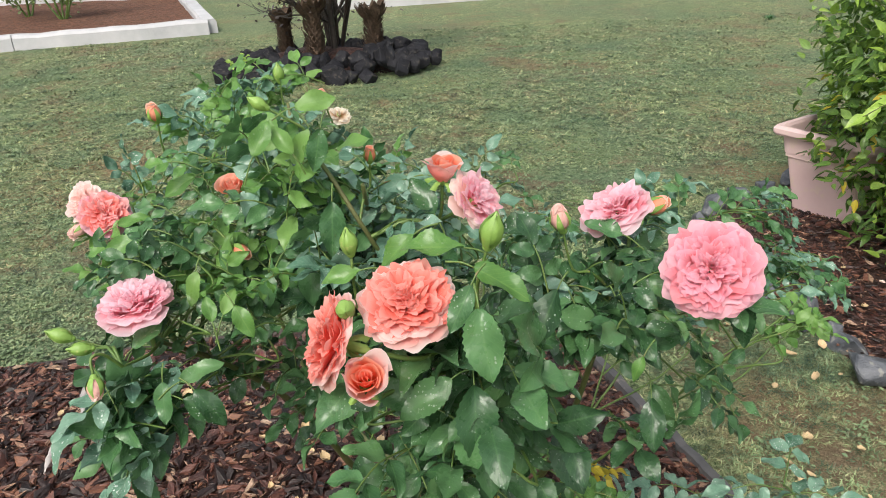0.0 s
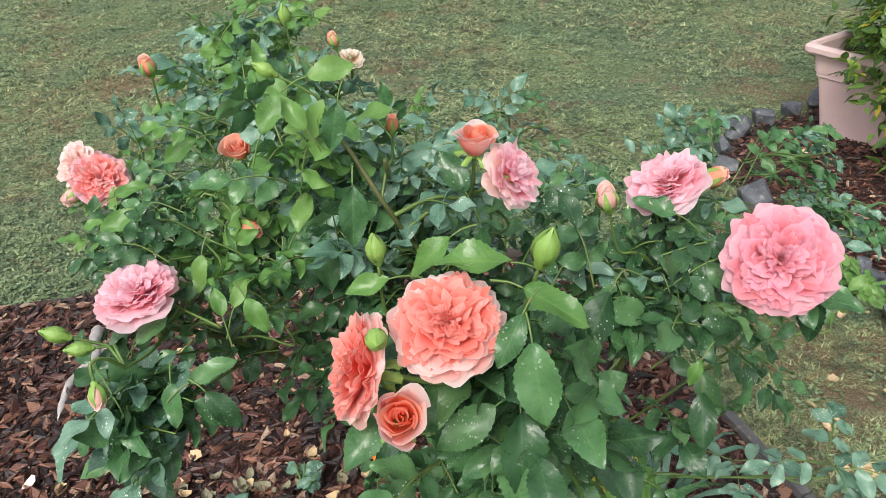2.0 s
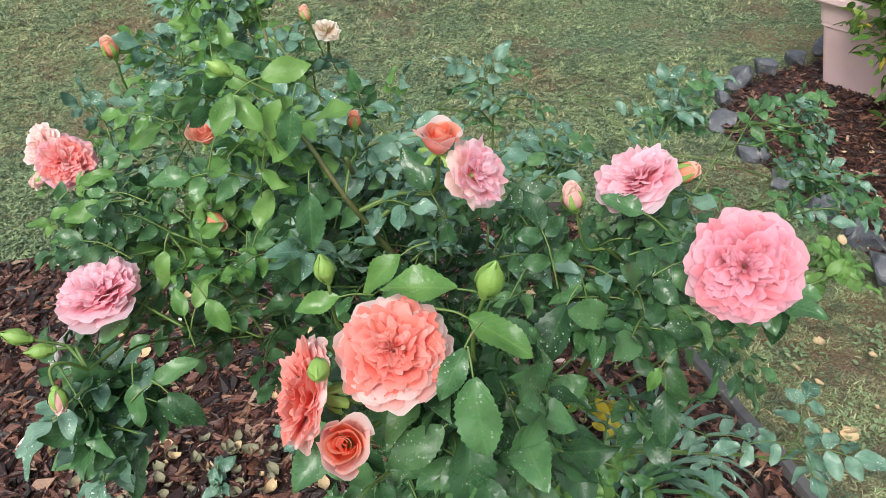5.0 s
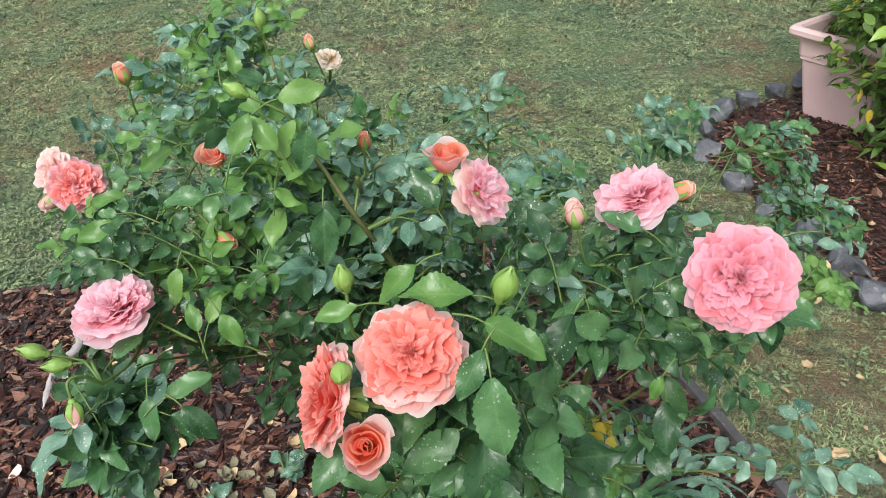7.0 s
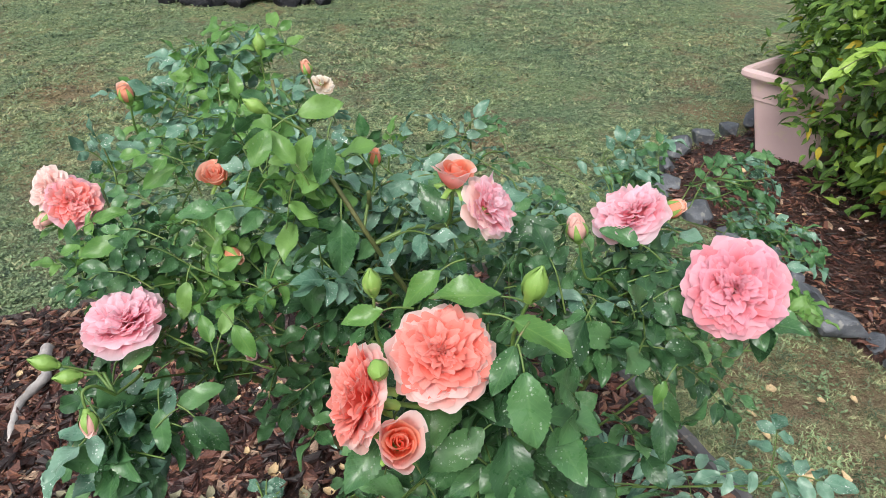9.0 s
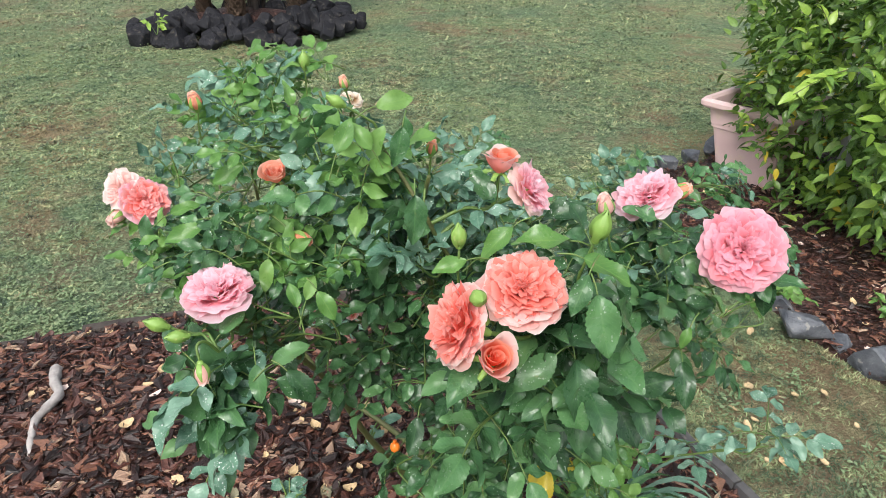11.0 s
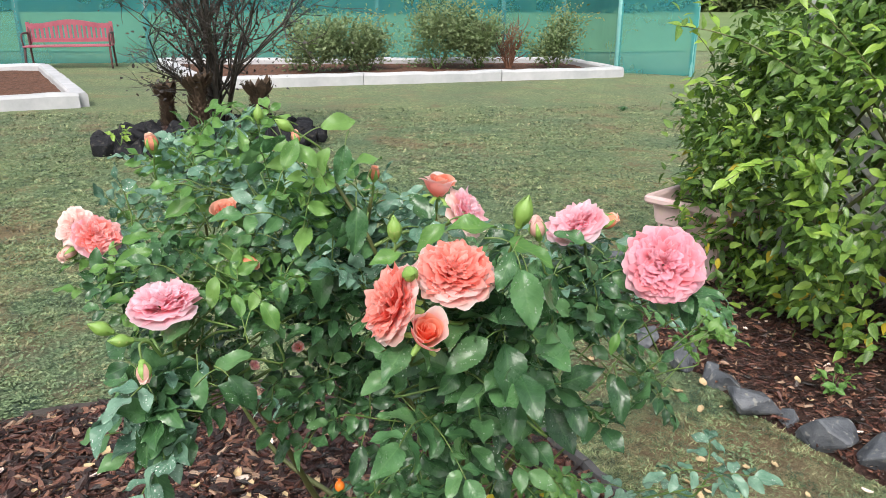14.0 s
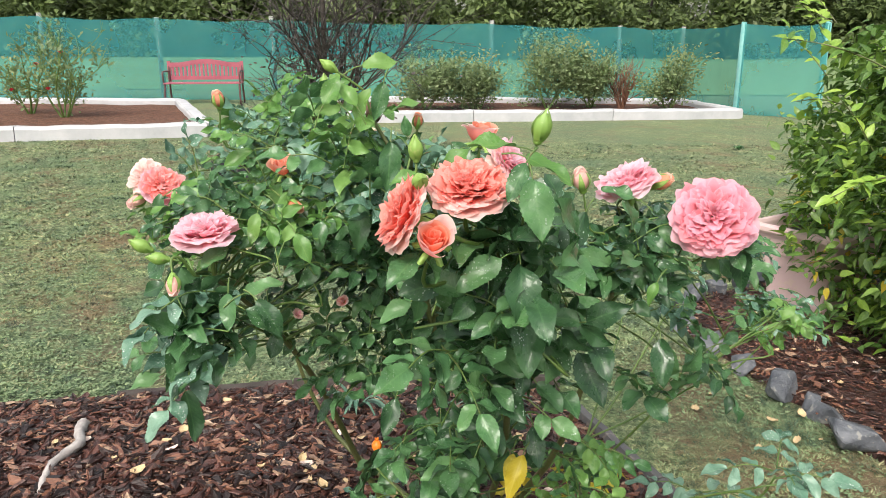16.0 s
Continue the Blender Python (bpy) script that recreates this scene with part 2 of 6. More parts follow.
def mulch_material(name="mulch", wet=0.33):
    n = Nodes(name)
    r = n.any_random()
    c = n.ramp(r, (0.0, (0.007, 0.004, 0.0035)), (0.42, (0.029, 0.012, 0.010)), (0.73, (0.098, 0.039, 0.029)), (0.90, (0.21, 0.100, 0.064)), (1.0, (0.34, 0.25, 0.18)))
    mp = n.add("Mapping")
    mp.inputs["Scale"].default_value = (30, 180, 60)
    n.link(n.place(), mp.inputs["Vector"])
    g = n.noise(3.0, mp.outputs[0], 3.0)
    c = n.mix(0.5, c, n.mix(1.0, c, n.ramp(g, (0.3, (0.35, 0.35, 0.35)), (0.7, (1.7, 1.6, 1.5))), "MULTIPLY"))
    n.bump(g, 0.003, 0.7)
    return n.done(c, wet, 0.45)


def soil_material():
    n = Nodes("mulch_bed")
    a = n.noise(38.0, None, 6.0, 0.75)
    b = n.add("TexVoronoi", Scale=42.0)
    n.link(n.place(), b.inputs["Vector"])
    c = n.ramp(a, (0.30, (0.012, 0.007, 0.006)), (0.5, (0.045, 0.020, 0.015)), (0.68, (0.10, 0.045, 0.032)), (0.8, (0.2, 0.12, 0.08)))
    n.bump(n.math("ADD", a, b.outputs["Distance"]), 0.02, 0.9)
    return n.done(c, 0.55, 0.4)


def simple(name, a, b, scale, rough, relief=0.0, spec=0.4, metal=0.0, spots=None):
    n = Nodes(name)
    p = n.coord("Object")
    f = n.noise(scale, p, 6.0, 0.65)
    c = n.ramp(f, (0.3, a), (0.7, b))
    if spots:
        c = n.mix(n.ramp(n.noise(scale * 4.3, p, 4.0), (0.58, (0, 0, 0)), (0.66, (1, 1, 1))), c, spots)
    if relief:
        n.bump(n.math("ADD", f, n.math("MULTIPLY", n.noise(scale * 9, p, 3.0), 0.4)), relief, 0.8)
    return n.done(c, rough, spec, metal)


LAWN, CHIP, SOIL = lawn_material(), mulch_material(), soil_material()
FAR_MULCH = simple("brown_mulch", (0.050, 0.024, 0.017), (0.19, 0.095, 0.062), 16.0, 0.85, 0.02, 0.2)
ROCK = simple("blue_grey_rock", (0.034, 0.039, 0.050), (0.150, 0.160, 0.178), 9.0, 0.6, 0.010, 0.45, 0, (0.19, 0.19, 0.18))
ROCK_BLACK = simple("black_rock", (0.006, 0.006, 0.008), (0.022, 0.023, 0.028), 5.0, 0.7, 0.03, 0.2, 0, (0.055, 0.05, 0.045))
POT = simple("pink_plastic_pot", (0.63, 0.45, 0.44), (0.69, 0.51, 0.50), 5.0, 0.5, 0.0006, 0.4, 0, (0.66, 0.50, 0.44))
WHITE = simple("white_painted_timber", (0.37, 0.38, 0.40), (0.50, 0.50, 0.52), 3.0, 0.65, 0.006, 0.3)
TIMBER = simple("weathered_timber", (0.030, 0.025, 0.022), (0.085, 0.072, 0.062), 12.0, 0.75, 0.005, 0.3)
EDGING = simple("dark_edging", (0.055, 0.055, 0.06), (0.12, 0.115, 0.115), 10.0, 0.6, 0.003, 0.4, 0, (0.17, 0.15, 0.13))
DEADWOOD = simple("bleached_wood", (0.24, 0.22, 0.21), (0.50, 0.47, 0.45), 14.0, 0.75, 0.004)
POST = simple("fence_post", (0.16, 0.17, 0.16), (0.30, 0.31, 0.29), 8.0, 0.7, 0.004)
BENCH = simple("pink_paint", (0.27, 0.062, 0.095), (0.36, 0.10, 0.135), 6.0, 0.5, 0.001)
BENCH_DARK = simple("bench_iron", (0.06, 0.03, 0.03), (0.12, 0.05, 0.05), 9.0, 0.5, 0.001)
BARK = simple("cycad_bark", (0.040, 0.028, 0.020), (0.135, 0.088, 0.058), 22.0, 0.85, 0.015)
POST_WHITE = simple("white_painted_timber", (0.38, 0.39, 0.40), (0.56, 0.56, 0.57), 3.0, 0.65, 0.006, 0.3, 0, (0.30, 0.28, 0.25))
FIELD = simple("field_grass", (0.11, 0.17, 0.06), (0.17, 0.24, 0.09), 0.15, 0.9, 0.0)
DRY_LEAF = simple("fallen_leaf", (0.42, 0.28, 0.13), (0.62, 0.50, 0.32), 20.0, 0.6, 0.001)
PALE_PETAL = simple("fallen_petal", (0.72, 0.52, 0.44), (0.82, 0.70, 0.62), 14.0, 0.55, 0.0)


def cloth_material():
    n = Nodes("shade_cloth")
    p = n.place()
    c = n.ramp(n.noise(0.8, p), (0.3, (0.05, 0.31, 0.34)), (0.7, (0.085, 0.41, 0.42)))
    n.done(c, 0.7, 0.2)
    tr = n.add("BsdfTransparent")
    tr.inputs["Color"].default_value = (0.75, 0.95, 0.9, 1)
    tl = n.add("BsdfTranslucent")
    n.link(c, tl.inputs["Color"])
    m1 = n.add("MixShader", Fac=0.4)
    n.link(n.bsdf.outputs[0], m1.inputs[1])
    n.link(tl.outputs[0], m1.inputs[2])
    m2 = n.add("MixShader", Fac=0.48)
    n.link(m1.outputs[0], m2.inputs[1])
    n.link(tr.outputs[0], m2.inputs[2])
    n.link(m2.outputs[0], n.out.inputs["Surface"])
    return n.m


CLOTH = cloth_material()


# ---- builders ----
def finish(name, bm, material, smooth=True):
    me = bpy.data.meshes.new(name)
    bm.to_mesh(me)
    bm.free()
    me.materials.append(material)
    if smooth:
        me.polygons.foreach_set("use_smooth", [True] * len(me.polygons))
    return me


def part(name, bm, material, parent=None, label="", smooth=True):
    ob = new(name, finish(name, bm, material, smooth))
    if parent is not None:
        ob.parent = parent
    if label:
        tagged(ob, label)
    return ob


def thing(name, x, y, z, label, category, group="", kind=""):
    e = new(name)
    e.location = (x, y, z)
    e.empty_display_size = 0.05
    return tagged(e, label, category, group, kind)


def quads(name, V, F, material, UV=None, smooth=True):
    """A mesh from arrays of corners and four-sided faces."""
    me = bpy.data.meshes.new(name)
    V, F = np.asarray(V, np.float32), np.asarray(F, np.int32)
    me.vertices.add(len(V))
    me.vertices.foreach_set("co", V.ravel())
    me.loops.add(F.size)
    me.loops.foreach_set("vertex_index", F.ravel())
    me.polygons.add(len(F))
    me.polygons.foreach_set("loop_start", np.arange(0, F.size, 4, dtype=np.int32))
    me.update(calc_edges=True)
    if UV is not None:
        me.uv_layers.new(name="UVMap").data.foreach_set("uv", np.asarray(UV, np.float32)[F.ravel()].ravel())
    me.polygons.foreach_set("use_smooth", [smooth] * len(F))
    me.materials.append(material)
    me.validate()
    return me


def repeat(name, shape, mats, material, smooth=True):
    """Many copies of one small shape (V, F, UV), joined into one mesh."""
    V, F, UV = shape
    M = np.array([np.array(m) for m in mats], np.float32)
    P = np.einsum("nij,vj->nvi", M[:, :3, :3], V) + M[:, None, :3, 3]
    A = F[None] + (np.arange(len(M)) * len(V))[:, None, None]
    return quads(name, P.reshape(-1, 3), A.reshape(-1, 4), material, np.tile(UV, (len(M), 1)), smooth)


def sheet(rows, cols, f):
    """V, F, UV of a grid: f(u, v) gives the place."""
    V, UV = [], []
    for i in range(rows):
        for j in range(cols):
            u, v = j / (cols - 1), i / (rows - 1)
            V.append(f(u, v))
            UV.append((u, v))
    F = [(i * cols + j, i * cols + j + 1, (i + 1) * cols + j + 1, (i + 1) * cols + j) for i in range(rows - 1) for j in range(cols - 1)]
    return np.array(V, np.float32), np.array(F, np.int32), np.array(UV, np.float32)


def tube(points, r0, r1, sides=7, wobble=0.0):
    """V, F, UV of a tapered tube through the points."""
    pts = [Vector(p) for p in points]
    smooth_pts = []
    for i in range(len(pts) - 1):
        a, b, c, d = pts[max(i - 1, 0)], pts[i], pts[i + 1], pts[min(i + 2, len(pts) - 1)]
        n = 4 if len(pts) > 2 else 2
        for k in range(n):
            s = k / n
            smooth_pts.append(0.5 * ((2 * b) + (c - a) * s + (2 * a - 5 * b + 4 * c - d) * s * s + (3 * b - a - 3 * c + d) * s ** 3))
    smooth_pts.append(pts[-1])
    V, F, UV = [], [], []
    side = Vector((0.31, 0.17, 0.9))
    for i, p in enumerate(smooth_pts):
        ahead = (smooth_pts[min(i + 1, len(smooth_pts) - 1)] - smooth_pts[max(i - 1, 0)]).normalized()
        side = side - ahead * side.dot(ahead)
        if side.length < 1e-4:
            side = ahead.orthogonal()
        side.normalize()
        up = ahead.cross(side)
        s = i / (len(smooth_pts) - 1)
        r = r0 + (r1 - r0) * s
        for k in range(sides):
            a = 2 * math.pi * k / sides
            rr = r * (1 + wobble * random.uniform(-1, 1))
            V.append(p + (side * math.cos(a) + up * math.sin(a)) * rr)
            UV.append((k / sides, s))
    for i in range(len(smooth_pts) - 1):
        for k in range(sides):
            F.append((i * sides + k, i * sides + (k + 1) % sides, (i + 1) * sides + (k + 1) % sides, (i + 1) * sides + k))
    # the end is drawn together
    tip = len(V) - sides
    for k in range(0, sides - 2, 2):
        F.append((tip, tip + k + 1, tip + k + 2, tip + min(k + 3, sides - 1)) if k + 3 < sides else (tip, tip + k + 1, tip + k + 2, tip + k + 2))
    F = [f for f in F if len(set(f)) == 4]
    return np.array([tuple(v) for v in V], np.float32), np.array(F, np.int32), np.array(UV, np.float32)


def merged(shapes):
    """Several (V, F, UV) as one."""
    V, F, UV, n = [], [], [], 0
    for v, f, u in shapes:
        V.append(v), F.append(f + n), UV.append(u)
        n += len(v)
    return np.concatenate(V), np.concatenate(F), np.concatenate(UV)


def box(bm, size, at, turn=0.0, tilt=(0, 0)):
    """A box added to bm, its middle at a place."""
    m = pose(*at, tilt[0], tilt[1], turn) @ Matrix.Diagonal((*size, 1))
    return bmesh.ops.create_cube(bm, size=1.0, matrix=m)["verts"]


def lawn_z(x, y):
    return -0.04 - 0.015 * max(-8.0, min(8.0, x))


def bed_z(x, y):
    """The mulch, heaped a little round the roses."""
    rise = 0.075 * min(1.0, max(0.0, (2.30 - y) / 0.7)) + 0.03
    rise *= min(1.0, max(0.0, (0.92 - 0.27 * (y - 0.6) - x) / 0.5) * 0.8 + 0.2)
    return lawn_z(x, y) + 0.012 + rise + 0.012 * noise.noise((x * 4, y * 4, 0))


def stones(r, seed, flat=0.7):
    """A broken stone: the hull of a few corners."""
    rnd = random.Random(seed)
    bm = bmesh.new()
    for _ in range(15):
        v = Vector((rnd.gauss(0, 1), rnd.gauss(0, 1), rnd.gauss(0, 1))).normalized() * rnd.uniform(0.8, 1.1)
        bm.verts.new((v.x * r[0], v.y * r[1], v.z * r[2]))
    bmesh.ops.convex_hull(bm, input=bm.verts)
    loose = [v for v in bm.verts if not v.link_faces]
    bmesh.ops.delete(bm, geom=loose, context="VERTS")
    bmesh.ops.bevel(bm, geom=list(bm.edges), offset=min(r) * 0.06, segments=1, affect="EDGES", profile=0.6)
    return bm


# ---- ground ----
def build_ground():
    xs = sorted(set([-400, -200, -100, -60, -40, -25, -18, -14] + [i * 0.5 for i in range(-24, 25)] + [14, 18, 25, 40, 60, 100, 200, 400]))
    ys = sorted(set([-60, -30, -15, -8, -4] + [i * 0.5 for i in range(-6, 45)] + [25, 30, 40, 60, 100, 200, 420]))
    V = [(x, y, lawn_z(x, y) + 0.008 * noise.noise((x, y, 3))) for y in ys for x in xs]
    k = len(xs)
    F = [(i * k + j, i * k + j + 1, (i + 1) * k + j + 1, (i + 1) * k + j) for i in range(len(ys) - 1) for j in range(k - 1)]
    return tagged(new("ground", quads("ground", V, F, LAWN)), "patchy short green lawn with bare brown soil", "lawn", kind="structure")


ground = build_ground()


def flat_bed(name, outline, label, raised, height, step=0.06):
    """A bed of mulch inside an outline, as a lumpy sheet that dips to the lawn at its rim."""
    xs, ys = [p[0] for p in outline], [p[1] for p in outline]
    bm = bmesh.new()
    ring = [bm.verts.new((x, y, 0)) for x, y in outline]
    bm.faces.new(ring)
    for axis, lo, hi in ((0, min(xs), max(xs)), (1, min(ys), max(ys))):
        c = lo + step
        while c < hi:
            co, no = [0, 0, 0], [0, 0, 0]
            co[axis], no[axis] = c, 1
            bmesh.ops.bisect_plane(bm, geom=list(bm.verts) + list(bm.edges) + list(bm.faces), plane_co=co, plane_no=no)
            c += step
    edge = {v for e in bm.edges if e.is_boundary for v in e.verts}
    for v in bm.verts:
        x, y = v.co.x, v.co.y
        v.co.z = lawn_z(x, y) - 0.01 if v in edge else height(x, y) + raised * noise.noise((x * 9, y * 9, 1))
    return tagged(part(name, bm, SOIL), label, "garden bed", kind="structure")


BED = [(-3.2, 1.93), (-1.6, 2.12), (-0.9, 2.27), (0.38, 2.34), (0.46, 2.04), (0.60, 1.62), (0.72, 1.24), (0.92, 0.4), (1.05, -1.2), (-3.2, -1.2)]
RIGHT_BED = [(1.50, 0.6), (1.47, 1.45), (1.32, 1.90), (1.25, 2.28), (1.13, 2.72), (1.08, 3.0), (1.32, 3.36), (1.66, 3.52), (2.2, 3.7), (4.2, 3.9), (4.2, 0.6)]
rose_bed = flat_bed("rose_bed", BED, "dark brown bark mulch under the rose bush", 0.010, bed_z)
side_bed = flat_bed("side_bed", RIGHT_BED, "bark mulch bed edged with grey stones", 0.010, lambda x, y: lawn_z(x, y) + 0.018 + 0.01 * noise.noise((x * 4, y * 4, 7)))


def inside(outline, x, y):
    hit, n = False, len(outline)
    for i in range(n):
        (x0, y0), (x1, y1) = outline[i], outline[(i + 1) % n]
        if (y0 > y) != (y1 > y) and x < (x1 - x0) * (y - y0) / (y1 - y0) + x0:
            hit = not hit
    return hit


# ---- far garden ----
def rail_box(length, width, height, seed):
    """A sawn timber with worn edges, along x from 0."""
    rnd = random.Random(seed)
    n = 9
    prof = [(-0.5, 0.0), (-0.5, 0.82), (-0.38, 1.0), (0.38, 1.0), (0.5, 0.82), (0.5, 0.0)]
    V, F = [], []
    for i in range(n):
        sx, sz = 1 + rnd.uniform(-0.05, 0.05), 1 + rnd.uniform(-0.05, 0.05)
        for a, b in prof:
            V.append((length * i / (n - 1), a * width * sx, b * height * sz))
    k = len(prof)
    for i in range(n - 1):
        for j in range(k):
            F.append((i * k + j, (i + 1) * k + j, (i + 1) * k + (j + 1) % k, i * k + (j + 1) % k))
    for b in (0, (n - 1) * k):
        F += [(b, b + 1, b + 4, b + 5), (b + 1, b + 2, b + 3, b + 4)]
    return np.array(V), np.array(F)


def timbers(name, corners, label, mulch_label):
    """A bed framed with white timbers laid end to end on the lawn."""
    bed = thing(name, *corners[0], lawn_z(*corners[0]), label, "garden bed")
    o = Vector(bed.location)
    for i, (a, b) in enumerate(zip(corners, corners[1:] + corners[:1])):
        a3, b3 = Vector((*a, lawn_z(*a) - 0.02)), Vector((*b, lawn_z(*b) - 0.02))
        way = b3 - a3
        count = max(1, round(way.length / 2.6))
        for k in range(count):
            V, F = rail_box(way.length / count - 0.012, 0.20, 0.20, i * 7 + k)
            me = quads("timber", V, F, WHITE, smooth=False)
            t = new("timber", me)
            t.parent = bed
            p = a3 + way * (k / count) + Vector((0, 0, 0.003 * (i % 2)))
            t.matrix_local = Matrix.Translation(p - o) @ pose(0, 0, 0, 0, -math.degrees(math.asin(way.z / way.length)), math.degrees(math.atan2(way.y, way.x)))
    bm = bmesh.new()
    bm.faces.new([bm.verts.new((x, y, lawn_z(x, y) + 0.075)) for x, y in corners])
    bmesh.ops.triangulate(bm, faces=list(bm.faces))
    bmesh.ops.subdivide_edges(bm, edges=list(bm.edges), cuts=10, use_grid_fill=True)
    for v in bm.verts:
        v.co.z += 0.03 * noise.noise((v.co.x * 2, v.co.y * 2, 0))
        v.co -= o
    part("mulch", bm, FAR_MULCH, bed, mulch_label)
    return bed


BED_A = [(-9.4, 8.05), (-2.86, 9.98), (-4.45, 14.1), (-9.6, 14.2)]
BED_B = [(-1.58, 11.80), (5.75, 13.25), (5.5, 15.6), (-2.7, 15.3)]
bed_a = timbers("garden_bed", BED_A, "raised mulch bed framed with white painted timbers", "brown mulch")
bed_b = timbers("garden_bed", BED_B, "long mulch bed framed with white painted timbers", "brown mulch")

FENCE = [(-16.0, 15.6), (-11.0, 15.9), (-7.75, 16.0), (-5.40, 16.15), (-3.1, 16.4), (1.65, 17.0), (4.7, 17.6), (6.55, 18.6), (6.05, 14.0), (7.22, 13.2)]


def build_fence():
    f = thing("shade_cloth_fence", -5.4, 16.15, lawn_z(-5.4, 16), "teal shade-cloth fence on timber posts along the lawn", "fence")
    o = Vector(f.location)
    rnd = random.Random(5)
    for i, (x, y) in enumerate(FENCE):
        h = 1.70 + rnd.uniform(-0.02, 0.05)
        lean = Vector((rnd.uniform(-0.06, 0.03), 0, 0)) if x < 0 else Vector((0.0, 0, 0))
        z = lawn_z(x, y)
        V, F, UV = tube([(x - o.x, y - o.y + 0.06, z - o.z - 0.1), (x - o.x + lean.x, y - o.y + 0.06, z - o.z + h)], 0.058, 0.05, 10, 0.04)
        p = new("post", quads("post", V, F, POST if i not in (8, 9) else POST_TEAL, UV))
        p.parent = f
    for i, (a, b) in enumerate(zip(FENCE, FENCE[1:])):
        za, zb = lawn_z(*a), lawn_z(*b)
        seed = rnd.uniform(0, 50)

        def at(u, v):
            sag = -0.05 * math.sin(math.pi * u) * v + 0.03 * noise.noise((u * 6, v * 3, seed))
            return (a[0] + (b[0] - a[0]) * u - o.x, a[1] + (b[1] - a[1]) * u - o.y + 0.02 * noise.noise((u * 7, v * 5, seed)), za + (zb - za) * u - o.z + 0.01 + v * 1.66 + sag * (v > 0.5))
        V, F, UV = sheet(7, 17, at)
        c = new("cloth_panel", quads("cloth_panel", V, F, CLOTH, UV))
        c.parent = f
    return f


POST_TEAL = simple("teal_post", (0.10, 0.30, 0.29), (0.18, 0.38, 0.36), 8.0, 0.6, 0.002)
fence = build_fence()


def build_bench(x, y, turn):
    b = thing("garden_bench", x, y, lawn_z(x, y), "pink painted garden bench with dark iron legs on the lawn", "bench")
    b.rotation_euler = (0, 0, radians(turn))
    w = 1.5
    bm = bmesh.new()
    n = 24
    top = [(-w / 2 + w * i / n, 0.80 + 0.07 * max(0.0, math.cos(math.pi * (i / n - 0.5) * 1.35)) ** 1.5) for i in range(n + 1)]
    # the back: top rail, bottom rail, two stiles
    for (x0, z0), (x1, z1) in zip(top, top[1:]):
        vs = [bm.verts.new((px, py, pz)) for py in (0.17, 0.205) for px, pz in ((x0, z0 - 0.09), (x1, z1 - 0.09), (x1, z1), (x0, z0))]
        for q in ((0, 1, 2, 3), (7, 6, 5, 4), (0, 4, 5, 1), (3, 2, 6, 7)):
            bm.faces.new([vs[k] for k in q])
    box(bm, (w, 0.035, 0.07), (0, 0.18, 0.50))
    box(bm, (0.06, 0.037, 0.40), (-w / 2 + 0.03, 0.187, 0.63))
    box(bm, (0.06, 0.037, 0.40), (w / 2 - 0.03, 0.187, 0.63))
    part("backrest", bm, BENCH, b, smooth=False)
    for i in range(17):
        bm = bmesh.new()
        px = -w / 2 + 0.10 + i * (w - 0.20) / 16
        box(bm, (0.05, 0.02, 0.30), (px, 0.188, 0.655))
        part("back_slat", bm, BENCH, b, smooth=False)
    for i in range(5):
        bm = bmesh.new()
        vs = box(bm, (w, 0.075, 0.028), (0, -0.24 + 0.088 * i, 0.41))
        bmesh.ops.bevel(bm, geom=list(bm.edges), offset=0.006, segments=1, affect="EDGES")
        part("seat_slat", bm, BENCH, b, smooth=False)
    for sx in (-1, 1):
        V, F, UV = merged([tube([(sx * w * 0.48, -0.22, 0.40), (sx * w * 0.485, -0.27, 0.2), (sx * w * 0.485, -0.25, 0.0)], 0.022, 0.018),
                           tube([(sx * w * 0.48, 0.2, 0.80), (sx * w * 0.48, 0.14, 0.40), (sx * w * 0.485, 0.22, 0.0)], 0.022, 0.018)])
        l = new("leg_frame", quads("leg_frame", V, F, BENCH_DARK, UV))
        l.parent = b
        V, F, UV = tube([(sx * w * 0.49, 0.17, 0.63), (sx * w * 0.495, -0.1, 0.64), (sx * w * 0.495, -0.27, 0.60), (sx * w * 0.49, -0.25, 0.42)], 0.02, 0.016)
        a = new("armrest", quads("armrest", V, F, BENCH_DARK, UV))
        a.parent = b
    return b


bench = build_bench(-4.30, 15.35, 3)


def small_leaf(rows=4):
    """A simple pointed leaf one long, along y."""
    def at(u, v):
        w = 0.30 * math.sin(math.pi * (0.06 + 0.94 * v) ** 0.85) * (1 - 0.25 * v) + 0.006
        x = (u - 0.5) * 2 * w
        return (x, v, 0.28 * abs(x) - 0.14 * v * v)
    return sheet(rows, 3, at)


LEAF4 = small_leaf(5)


def turned(direction, up, size, at):
    """The pose of a leaf that points along direction and faces up."""
    y = Vector(direction).normalized()
    z = Vector(up) - y * Vector(up).dot(y)
    if z.length < 1e-3:
        z = y.orthogonal()
    z.normalize()
    x = y.cross(z)
    m = Matrix((x, y, z)).transposed().to_4x4() @ Matrix.Diagonal((size, size, size, 1))
    m.translation = at
    return m


